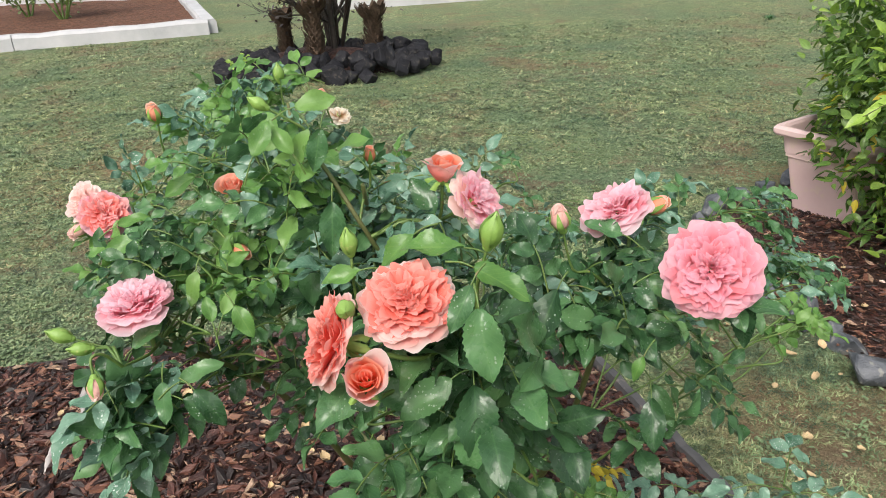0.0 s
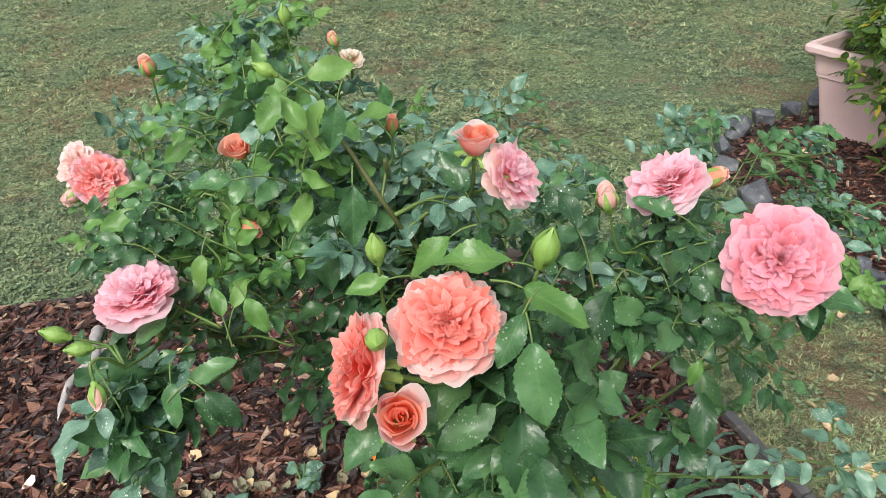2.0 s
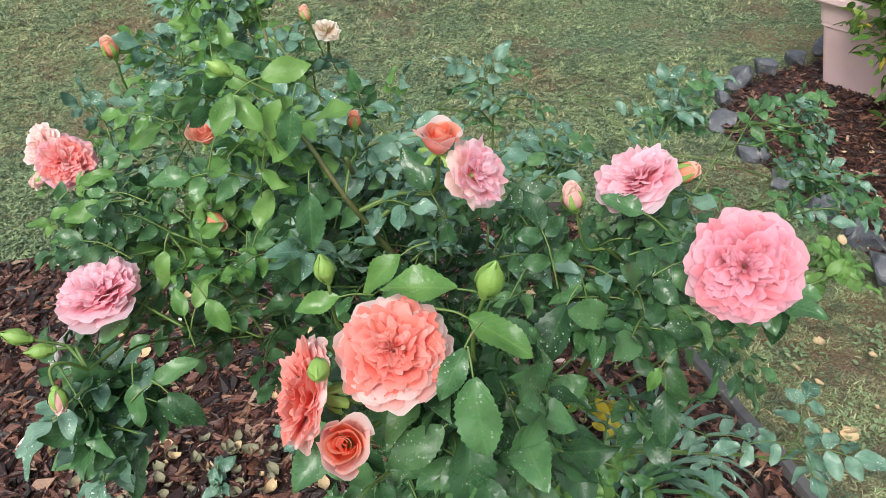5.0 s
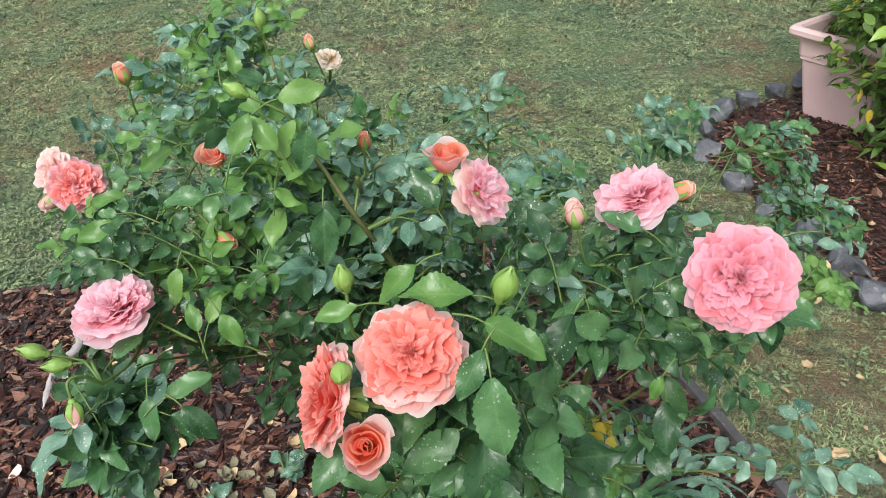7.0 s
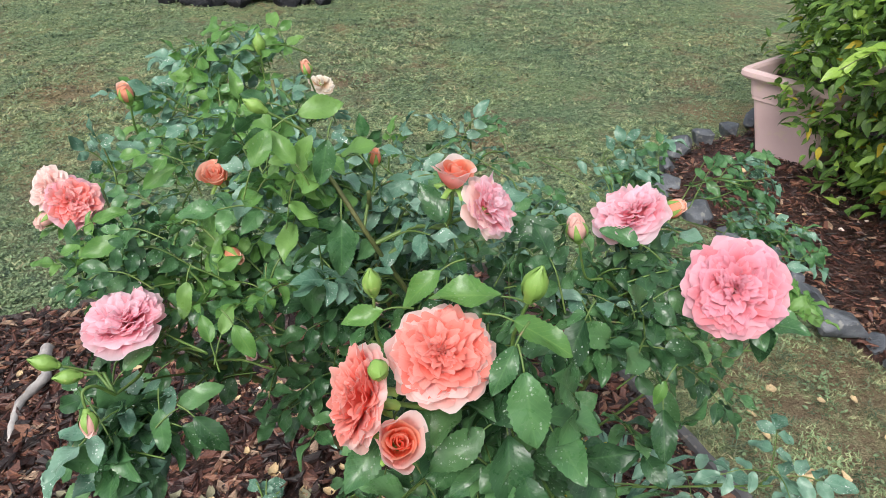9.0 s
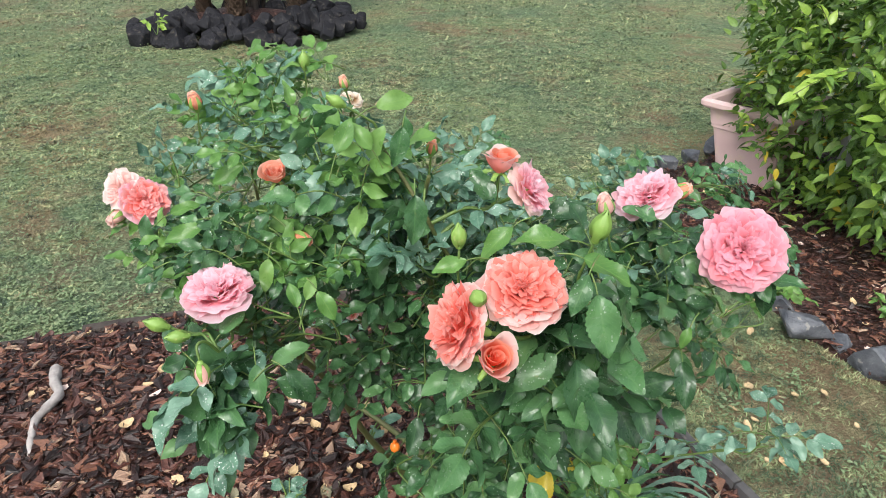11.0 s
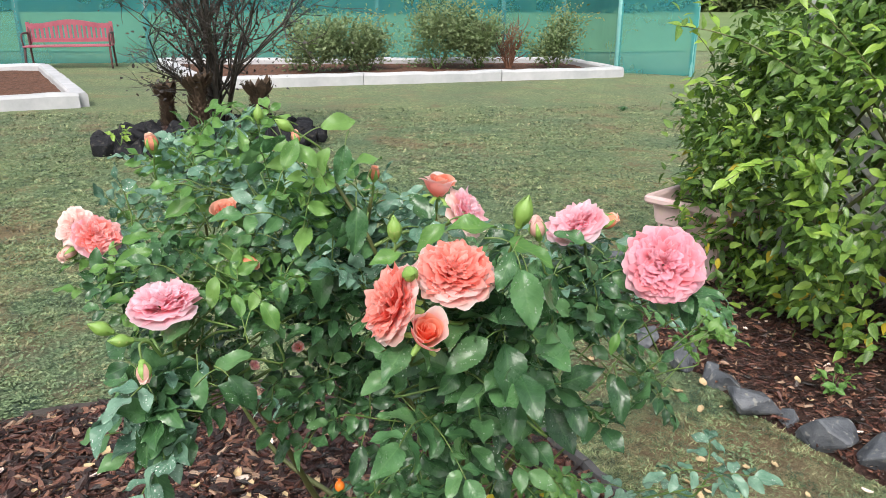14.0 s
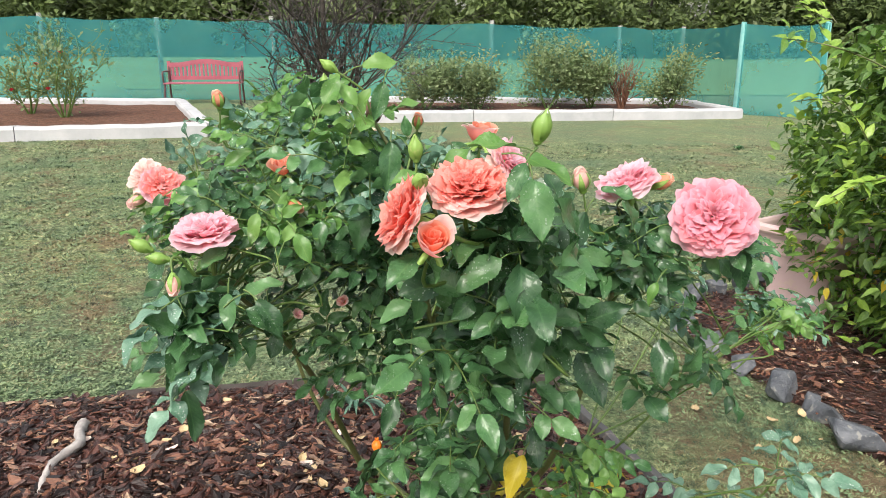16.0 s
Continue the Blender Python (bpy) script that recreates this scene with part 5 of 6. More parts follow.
# clumps of foliage: middle, radii, how many compound leaves, the leaf's length
CLUMPS = [
    ((-0.36, 1.28, 0.98), (0.17, 0.22, 0.13), 100, 0.035, (LEAF_MID, LEAF_BLUE, LEAF_YOUNG, LEAF_BLUE)),
    ((-0.24, 1.12, 1.02), (0.18, 0.18, 0.09), 74, 0.033, (LEAF_MID, LEAF_BLUE, LEAF_BLUE, LEAF_YOUNG)),
    ((-0.20, 0.92, 1.08), (0.08, 0.08, 0.07), 12, 0.045, (LEAF_YOUNG, LEAF_MID)),
    ((-0.32, 0.92, 0.94), (0.15, 0.13, 0.08), 58, 0.034, (LEAF_MID, LEAF_DARK, LEAF_YOUNG)),
    ((-0.08, 0.95, 1.00), (0.14, 0.14, 0.07), 58, 0.038, (LEAF_BLUE, LEAF_BLUE, LEAF_MID)),
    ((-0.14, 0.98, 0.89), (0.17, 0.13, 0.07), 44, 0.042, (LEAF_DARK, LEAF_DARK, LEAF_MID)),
    ((-0.385, 0.76, 0.845), (0.055, 0.05, 0.070), 30, 0.048, (LEAF_MID, LEAF_BLUE, LEAF_DARK)),
    ((0.00, 0.66, 0.97), (0.10, 0.07, 0.06), 18, 0.055, (LEAF_DARK, LEAF_MID)),
    ((0.00, 0.68, 0.85), (0.11, 0.10, 0.10), 30, 0.052, (LEAF_DARK, LEAF_MID, LEAF_MID)),
    ((-0.02, 0.80, 0.63), (0.10, 0.10, 0.11), 24, 0.050, (LEAF_DARK, LEAF_MID, LEAF_MID)),
    ((-0.08, 0.86, 0.52), (0.12, 0.10, 0.08), 18, 0.050, (LEAF_MID, LEAF_DARK)),
    ((0.16, 0.90, 0.93), (0.14, 0.12, 0.08), 38, 0.043, (LEAF_DARK, LEAF_BLUE, LEAF_MID)),
    ((0.23, 0.81, 0.92), (0.11, 0.08, 0.05), 20, 0.047, (LEAF_DARK, LEAF_MID)),
    ((0.22, 0.82, 0.72), (0.07, 0.07, 0.08), 3, 0.046, (LEAF_DARK, LEAF_MID)),
    ((-0.02, 1.13, 0.84), (0.14, 0.12, 0.10), 16, 0.046, (LEAF_BLUE, LEAF_MID, LEAF_DARK)),
    ((0.34, 1.12, 0.78), (0.10, 0.10, 0.06), 18, 0.042, (LEAF_BLUE, LEAF_MID)),
    ((0.68, 1.58, 0.70), (0.10, 0.08, 0.05), 15, 0.050, (LEAF_BLUE, LEAF_MID, LEAF_MID)),
    ((0.76, 1.46, 0.60), (0.09, 0.12, 0.08), 20, 0.044, (LEAF_BLUE, LEAF_MID)),
    ((0.09, 1.55, 0.82), (0.07, 0.05, 0.08), 12, 0.042, (LEAF_BLUE, LEAF_MID)),
    ((-0.30, 1.33, 1.10), (0.09, 0.08, 0.05), 16, 0.042, (LEAF_YOUNG, LEAF_YOUNG, LEAF_BLUE)),
    ((0.59, 1.10, 0.70), (0.07, 0.07, 0.05), 12, 0.034, (LEAF_YOUNG,)),
    ((0.08, 0.84, 0.45), (0.12, 0.08, 0.06), 9, 0.036, (LEAF_YOUNG, LEAF_YOUNG, LEAF_YELLOW)),
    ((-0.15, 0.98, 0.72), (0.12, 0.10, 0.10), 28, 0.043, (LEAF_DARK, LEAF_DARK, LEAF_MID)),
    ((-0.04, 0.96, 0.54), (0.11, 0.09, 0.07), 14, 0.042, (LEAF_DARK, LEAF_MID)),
    ((0.18, 1.12, 0.38), (0.14, 0.10, 0.06), 15, 0.036, (LEAF_YOUNG, LEAF_YOUNG, LEAF_YELLOW)),
    ((0.55, 1.93, 0.58), (0.12, 0.10, 0.10), 16, 0.056, (LEAF_BLUE, LEAF_BLUE, LEAF_MID)),
    ((0.86, 1.84, 0.48), (0.08, 0.12, 0.07), 13, 0.042, (LEAF_BLUE, LEAF_MID)),
    ((0.19, 1.46, 0.72), (0.14, 0.10, 0.07), 22, 0.044, (LEAF_BLUE, LEAF_BLUE, LEAF_MID)),
    ((-0.42, 1.47, 1.03), (0.12, 0.08, 0.05), 18, 0.050, (LEAF_BLUE,)),
    # two inner clumps, dark leaves only, added to deepen the shade within the bush
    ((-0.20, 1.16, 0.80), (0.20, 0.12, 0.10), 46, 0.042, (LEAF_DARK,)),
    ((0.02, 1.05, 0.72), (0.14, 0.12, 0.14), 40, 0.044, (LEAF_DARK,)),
    ((0.16, 0.80, 0.58), (0.08, 0.06, 0.06), 16, 0.034, (LEAF_YOUNG, LEAF_YOUNG, LEAF_MID)),
    ((0.38, 0.98, 0.72), (0.08, 0.08, 0.05), 9, 0.044, (LEAF_DARK, LEAF_MID, LEAF_MID)),
    ((-0.32, 0.98, 0.77), (0.10, 0.07, 0.06), 10, 0.046, (LEAF_DARK, LEAF_MID)),
    ((-0.52, 1.08, 0.92), (0.04, 0.05, 0.04), 5, 0.030, (LEAF_YOUNG, LEAF_MID)),
    ((-0.44, 1.02, 0.92), (0.09, 0.08, 0.06), 20, 0.036, (LEAF_MID, LEAF_DARK, LEAF_YOUNG)),
]


def fill_bush():
    for k, (mid, rad, count, size, mats) in enumerate(CLUMPS):
        rnd = random.Random(100 + k)
        mid = Vector(mid)
        core = Vector((0.0, 1.05, 0.62))
        made, tries = 0, 0
        while made < count and tries < count * 6:
            tries += 1
            v = Vector((rnd.gauss(0, 1), rnd.gauss(0, 1), rnd.gauss(0, 1))).normalized() * rnd.random() ** 0.45
            p = mid + Vector((v.x * rad[0], v.y * rad[1], v.z * rad[2]))
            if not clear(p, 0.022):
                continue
            made += 1
            out = (p - core).normalized()
            if p.z < 0.6:
                out.z = max(out.z, -0.1)
            way = (out * 0.7 + Vector((rnd.gauss(0, 0.7), rnd.gauss(0, 0.7), rnd.gauss(0.05, 0.35)))).normalized()
            lack = 0.3 - way.dot(out)
            if lack > 0:
                way = (way + out * lack * 1.3).normalized()
            up = (Vector((0, 0, 1)) + Vector((out.x, min(out.y, 0.0), out.z)) * 0.7 + Vector((rnd.gauss(0, 0.25), rnd.gauss(-0.25, 0.25), 0))).normalized()
            frond(p - way * size * 0.9, way, size * rnd.uniform(1.5, 2.1), rnd.choice((5, 5, 5, 7)), size * rnd.uniform(0.68, 1.02), rnd.choice(mats), own=p.y < 0.85, up=up)
            if rnd.random() < 0.16:
                stalk(p - way * size * 0.9, way, 0.0014)


fill_bush()
# low side shoots whose compound leaves spread flat to the light
for x, y, z, turns in ((0.500, 0.915, 0.505, (185, 265, 340, 60)), (0.415, 1.035, 0.395, (170, 260, 340))):
    for turn in turns:
        a = radians(turn)
        frond((x, y, z + random.uniform(-0.01, 0.02)), (math.cos(a), math.sin(a), 0.35), random.uniform(0.075, 0.100), random.choice((5, 7)), random.uniform(0.038, 0.046), LEAF_BLUE, up=(0.0, -0.3, 1.0))
    stalk((x, y, z), (0.3, -0.3, 1.0), 0.0018)
for (k, nm), (material, mats) in FILL.items():
    o = new("foliage", repeat("foliage", LEAFLETS[k], [Matrix.Translation(-CROWN) @ m for m in mats], material))
    o.parent = bush
    tagged(o, "dense rose leaves", kind="stuff")
V, F, UV = merged(STEMS)
st = new("stem_tangle", quads("stem_tangle", V - np.array(CROWN), F, STEM_GREEN, UV))
st.parent = bush
tagged(st, "thin green stems and leaf stalks", kind="stuff")


# ---- the pot, the climber and the stones ----
def build_pot(x, y, turn):
    z = lawn_z(x, y) + 0.015
    t = thing("plant_pot", x, y, z, "square pale pink plastic planter standing on mulch", "plant pot")
    t.rotation_euler = (0, 0, radians(turn))
    prof = [(0.145, 0.0), (0.148, 0.012), (0.186, 0.262), (0.194, 0.267), (0.194, 0.285), (0.198, 0.285), (0.208, 0.362), (0.234, 0.368), (0.243, 0.380), (0.243, 0.400), (0.232, 0.412), (0.212, 0.410), (0.204, 0.398), (0.194, 0.33)]
    def corner(r, k, j):
        c = r * 0.12
        base = radians(90 * k + 45)
        a = base + radians(-45 + 30 * j)
        cx, cy = math.copysign(r - c, math.cos(base)), math.copysign(r - c, math.sin(base))
        return cx + c * math.cos(a), cy + c * math.sin(a)
    V = [(*corner(r, k, j), h) for r, h in prof for k in range(4) for j in range(4)]
    F = [(i * 16 + j, i * 16 + (j + 1) % 16, (i + 1) * 16 + (j + 1) % 16, (i + 1) * 16 + j) for i in range(len(prof) - 1) for j in range(16)]
    b = new("body", quads("body", V, F, POT, smooth=False))
    b.parent = t
    bm = bmesh.new()
    box(bm, (0.375, 0.375, 0.02), (0, 0, 0.335))
    part("soil", bm, SOIL, t, "dark potting soil")
    return t


pot = build_pot(1.865, 3.27, 31)


def pointed_leaf():
    """A slim drooping leaf with a drawn-out tip, one long, along y."""
    def at(u, v):
        x = (u - 0.5) * 2 * (0.275 * math.sin(math.pi * (0.05 + 0.95 * v) ** 0.8) * (1 - 0.35 * v) + 0.004)
        return (x, v, 0.35 * abs(x) - 0.22 * v * v)
    return sheet(5, 3, at)


def build_climber():
    rnd = random.Random(61)
    t = thing("climbing_shrub", 2.25, 2.75, lawn_z(2.2, 2.7), "dense leafy green climber on a white lattice trellis", "climber")
    o = Vector(t.location)
    mats, young, yellow, twigs = [], [], [], []
    for i in range(9):
        a = rnd.uniform(0, 6.28)
        x, y = 2.55 + 0.30 * math.cos(a), 2.75 + 0.30 * math.sin(a)
        pts = [(x - o.x, y - o.y, 0.0)]
        for k in range(1, 5):
            pts.append((x - o.x + rnd.gauss(0, 0.12), y - o.y + rnd.gauss(0, 0.12), 0.36 * k))
        twigs.append(tube(pts, 0.012, 0.005, 6))
    # leaves clothe a rounded block, thinning at the foot
    for _ in range(3500):
        a = rnd.uniform(0, 2 * math.pi)
        h = 0.05 + 1.62 * rnd.random() ** 0.9
        square = (abs(math.cos(a)) ** 4 + abs(math.sin(a)) ** 4) ** -0.25
        belly = 0.80 + 0.20 * math.sin(math.pi * min(1, h / 1.6)) ** 1.5 + 0.24 * noise.noise((math.cos(a) * 2.2, math.sin(a) * 2.2, h * 3.4)) - 0.60 * max(0.0, h - 1.02)
        r = square * belly * (1 - 0.34 * rnd.random() ** 2.0)
        if h > 1.3:
            r *= rnd.random() ** 0.5
        if noise.noise((math.cos(a) * 3.1, math.sin(a) * 3.1, h * 4.6 + 5)) < -0.22 and rnd.random() < 0.75:
            continue
        p = Vector((2.465 + 0.80 * r * math.cos(a) - o.x, 2.72 + 0.78 * r * math.sin(a) - o.y, h))
        out = Vector((math.cos(a), math.sin(a), 0.35))
        for _ in range(7):
            q = p + Vector((rnd.gauss(0, 0.04), rnd.gauss(0, 0.04), rnd.gauss(0, 0.04)))
            q.z = max(q.z, 0.03)
            way = (out * 0.5 + Vector((rnd.gauss(0, 0.8), rnd.gauss(0, 0.8), rnd.gauss(-0.35, 0.7)))).normalized()
            m = turned(way, out * 0.7 + Vector((rnd.gauss(0, 0.6), rnd.gauss(0, 0.6), 1.0)), rnd.uniform(0.040, 0.078), q)
            k = rnd.random()
            (yellow if k < (0.03 if q.z < 0.75 else 0.005) else young if k < 0.17 + 0.32 * noise.noise((q.x * 3, q.y * 3, q.z * 3)) else mats).append(m)
    for i in range(16):
        a = rnd.uniform(2.4, 5.2)
        p = Vector((2.40 + 0.8 * math.cos(a) - o.x, 2.72 + 0.8 * math.sin(a) - o.y, rnd.uniform(0.7, 1.6)))
        way = Vector((math.cos(a) * 0.7, math.sin(a) * 0.7, rnd.uniform(0.1, 1.0)))
        pts = [p, p + way * 0.13, p + way * 0.26 + Vector((0, 0, -0.03))]
        twigs.append(tube(pts, 0.003, 0.0014, 5))
        for s in range(9):
            q = p + way * (0.03 + 0.028 * s)
            sd = Vector((rnd.gauss(0, 1), rnd.gauss(0, 1), rnd.gauss(-0.2, 0.5)))
            young.append(turned(sd + way * 0.5, (rnd.gauss(0, 0.3), -0.5, 1), rnd.uniform(0.045, 0.07), q))
    # long arching shoots at the top
    for x, y, z, dx, dy, dz in ((1.95, 2.25, 1.05, -0.62, -0.10, 0.42), (1.90, 2.35, 1.15, -0.48, 0.05, 0.50), (2.05, 2.10, 1.10, -0.40, -0.25, 0.30), (2.2, 2.05, 1.2, -0.2, -0.3, 0.45), (1.8, 2.6, 1.1, -0.45, 0.2, 0.35), (1.75, 2.4, 0.8, -0.42, -0.1, 0.12)):
        p, d = Vector((x - o.x, y - o.y, z)), Vector((dx, dy, dz))
        pts = [p + d * s + Vector((0, 0, -0.16 * s * s)) for s in (0, 0.25, 0.5, 0.75, 1.0)]
        twigs.append(tube(pts, 0.0045, 0.0016, 6))
        for k in range(26):
            s = rnd.uniform(0.05, 1.0)
            q = p + d * s + Vector((0, 0, -0.16 * s * s))
            sd = Vector((rnd.gauss(0, 1), rnd.gauss(0, 1), rnd.gauss(-0.3, 0.5)))
            (mats if rnd.random() < 0.5 else young).append(turned(sd + d * 0.5, (rnd.gauss(0, 0.4), -0.4, 1), rnd.uniform(0.05, 0.08), q))
    V, F, UV = merged(twigs)
    b = new("branchwork", quads("branchwork", V, F, STEM_OLD, UV))
    b.parent = t
    tagged(b, kind="stuff")
    for nm, lst, mt, lb in (("foliage", mats, CLIMB_LEAF, "dense green pointed leaves"), ("young_foliage", young, CLIMB_YOUNG, "bright young leaves"), ("yellow_leaves", yellow, LEAF_YELLOW, "a few yellow leaves")):
        f = new(nm, repeat(nm, pointed_leaf(), lst, mt))
        f.parent = t
        tagged(f, lb, kind="stuff")
    tr = thing("trellis", 2.5, 2.9, lawn_z(2.5, 2.9), "white lattice trellis hidden in the climber", "trellis")
    for sx in (-0.45, 0.45):
        bm = bmesh.new()
        box(bm, (0.045, 0.045, 1.9), (sx, 0, 0.93))
        part("post", bm, POST_WHITE, tr, smooth=False)
    for i in range(9):
        for sg in (-1, 1):
            bm = bmesh.new()
            L = 1.15
            box(bm, (0.028, 0.008, L), (0, 0.010 * sg, 0.18 + i * 0.19), 0, (0, 48 * sg))
            part("slat", bm, POST_WHITE, tr, smooth=False)
    return t


climber = build_climber()

ROCKS = [(1.262, 2.30, 0.075), (1.29, 2.10, 0.06), (1.31, 1.925, 0.085), (1.39, 1.84, 0.045), (1.44, 1.70, 0.085), (1.52, 1.55, 0.085), (1.60, 1.36, 0.08), (1.155, 2.72, 0.075), (1.115, 2.96, 0.062), (1.19, 2.50, 0.06), (1.30, 3.33, 0.075), (1.46, 3.44, 0.07), (1.62, 3.53, 0.07), (1.17, 3.17, 0.055), (1.80, 3.62, 0.08), (1.30, 2.18, 0.05)]
for i, (x, y, r) in enumerate(ROCKS):
    rnd = random.Random(i + 500)
    r *= 1.15
    bm = stones((r * rnd.uniform(0.95, 1.25), r * rnd.uniform(0.7, 0.9), r * rnd.uniform(0.7, 0.95)), i + 40)
    o = part("rock", bm, ROCK, smooth=False)
    o.location = (x, y, lawn_z(x, y) + r * 0.45)
    o.rotation_euler = (0, 0, rnd.uniform(0, 3))
    tagged(o, "angular blue-grey stone edging the mulch bed", "rock", "edging stones")


# ---- edging of the rose bed ----
def plank(a, b, thick, high, material, name, label, lift=0.0, seed=0):
    a3, b3 = Vector((*a, lawn_z(*a) + lift)), Vector((*b, lawn_z(*b) + lift))
    way = b3 - a3
    V, F = rail_box(way.length, thick, high, seed)
    o = new(name, quads(name, V, F, material, smooth=False))
    o.matrix_world = Matrix.Translation(a3 - Vector((0, 0, 0.03))) @ pose(0, 0, 0, 0, -math.degrees(math.asin(way.z / way.length)), math.degrees(math.atan2(way.y, way.x)))
    return tagged(o, label, "garden edging", kind="")


plank((0.445, 2.10), (0.585, 1.66), 0.032, 0.10, EDGING, "edging_board", "dark weathered edging board beside the mulch", 0.0, 1)
plank((0.587, 1.655), (0.715, 1.26), 0.032, 0.10, EDGING, "edging_board", "dark weathered edging board beside the mulch", 0.0, 2)
plank((0.717, 1.255), (0.93, 0.42), 0.032, 0.10, EDGING, "edging_board", "dark weathered edging board beside the mulch", 0.0, 3)
plank((-3.2, 1.95), (-1.13, 2.20), 0.03, 0.088, TIMBER, "edging_timber", "dark weathered timber edging between mulch and lawn", 0.0, 4)
plank((-1.14, 2.235), (-0.55, 2.33), 0.05, 0.085, TIMBER, "edging_timber", "short raised weathered timber at the bed's rim", 0.0, 5)
plank((-0.545, 2.335), (0.43, 2.36), 0.03, 0.088, TIMBER, "edging_timber", "dark weathered timber edging between mulch and lawn", 0.0, 6)

V, F, UV = tube([(-1.128, 1.955, bed_z(-1.13, 1.95) + 0.016), (-1.112, 1.89, bed_z(-1.11, 1.89) + 0.022), (-1.070, 1.80, bed_z(-1.07, 1.8) + 0.03), (-1.080, 1.745, bed_z(-1.09, 1.74) + 0.026), (-1.098, 1.69, bed_z(-1.11, 1.69) + 0.018), (-1.085, 1.62, bed_z(-1.08, 1.62) + 0.014), (-1.065, 1.55, bed_z(-1.06, 1.55) + 0.010)], 0.017, 0.008, 10, 0.22)
stick = tagged(new("dead_branch", quads("dead_branch", V, F, DEADWOOD, UV)), "bleached grey crooked piece of dead wood on mulch", "stick")


# ---- mulch, grass and litter ----
def chip_shape(seed):
    """A splinter of bark, one long, frayed at its ends and a little bowed."""
    rnd = random.Random(seed)
    w, h, bow = rnd.uniform(0.10, 0.34), rnd.uniform(0.025, 0.075), rnd.uniform(-0.10, 0.14)
    low = [(-0.5, -w * rnd.uniform(0.0, 0.6)), (rnd.uniform(-0.1, 0.3), -w * rnd.uniform(0.7, 1.1)), (0.5, w * rnd.uniform(-0.3, 0.4)), (rnd.uniform(-0.3, 0.1), w * rnd.uniform(0.7, 1.1))]
    V = [(x * (1 if z < 0 else rnd.uniform(0.8, 1.0)), y * (1 if z < 0 else rnd.uniform(0.5, 1.0)), z * rnd.uniform(0.7, 1.2) - bow * 4 * x * x + bow) for z in (-h, h) for x, y in low]
    F = [(3, 2, 1, 0), (4, 5, 6, 7), (0, 1, 5, 4), (1, 2, 6, 5), (2, 3, 7, 6), (3, 0, 4, 7)]
    return np.array(V, np.float32), np.array(F, np.int32), np.array([(v[0] + 0.5, v[1] + 0.5) for v in V], np.float32)


CHIPS = [chip_shape(i) for i in range(16)]


def scatter_chips(bed, outline, height, area, count, sizes, seed, own_area=None, own=0):
    rnd = random.Random(seed)
    x0, x1, y0, y1 = area
    lots = [[] for _ in CHIPS]
    singles = 0
    meshes = [quads("bark_chip", *c[:2], CHIP, c[2], False) for c in CHIPS] if own else []
    while count > 0:
        x, y = rnd.uniform(x0, x1), rnd.uniform(y0, y1)
        if not inside(outline, x, y):
            count -= 0.3
            continue
        count -= 1
        size = sizes[0] + (sizes[1] - sizes[0]) * rnd.random() ** 3.6
        m = pose(x, y, height(x, y) + rnd.uniform(0.001, 0.013), rnd.gauss(0, 15), rnd.gauss(0, 15), rnd.uniform(0, 360)) @ Matrix.Diagonal((size, size, size, 1))
        k = rnd.randrange(len(CHIPS))
        if singles < own and size > 0.019 and own_area[0] < x < own_area[1] and own_area[2] < y < own_area[3]:
            singles += 1
            o = new("bark_chip", meshes[k])
            o.parent = bed
            o.matrix_local = m @ pose(0, 0, 0.1)
        else:
            lots[k].append(m)
    made = []
    for k, lot in enumerate(lots):
        V, F, UV = CHIPS[k]
        M = np.array([np.array(m) for m in lot], np.float32)
        P = (np.einsum("nij,vj->nvi", M[:, :3, :3], V) + M[:, None, :3, 3]).reshape(-1, 3)
        made.append((P, (F[None] + (np.arange(len(M)) * len(V))[:, None, None]).reshape(-1, 4), np.tile(UV, (len(M), 1))))
    V, F, UV = merged(made)
    o = new("bark_mulch", quads("bark_mulch", V, F, CHIP, UV, False))
    o.parent = bed
    tagged(o, "loose brown bark chips", kind="stuff")


def side_z(x, y):
    return lawn_z(x, y) + 0.018 + 0.01 * noise.noise((x * 4, y * 4, 7))


scatter_chips(rose_bed, BED, bed_z, (-2.2, 0.8, 0.6, 2.33), 46000, (0.009, 0.070), 1, (-1.5, -0.2, 1.3, 2.1), 280)
scatter_chips(rose_bed, BED, bed_z, (-3.2, 1.05, -1.2, 2.33), 24000, (0.010, 0.060), 3)
scatter_chips(side_bed, RIGHT_BED, side_z, (1.08, 4.2, 0.6, 3.9), 14000, (0.008, 0.034), 4)
scatter_chips(side_bed, RIGHT_BED, side_z, (1.08, 2.6, 1.0, 3.65), 18000, (0.009, 0.060), 2, (1.3, 2.0, 1.3, 2.8), 260)


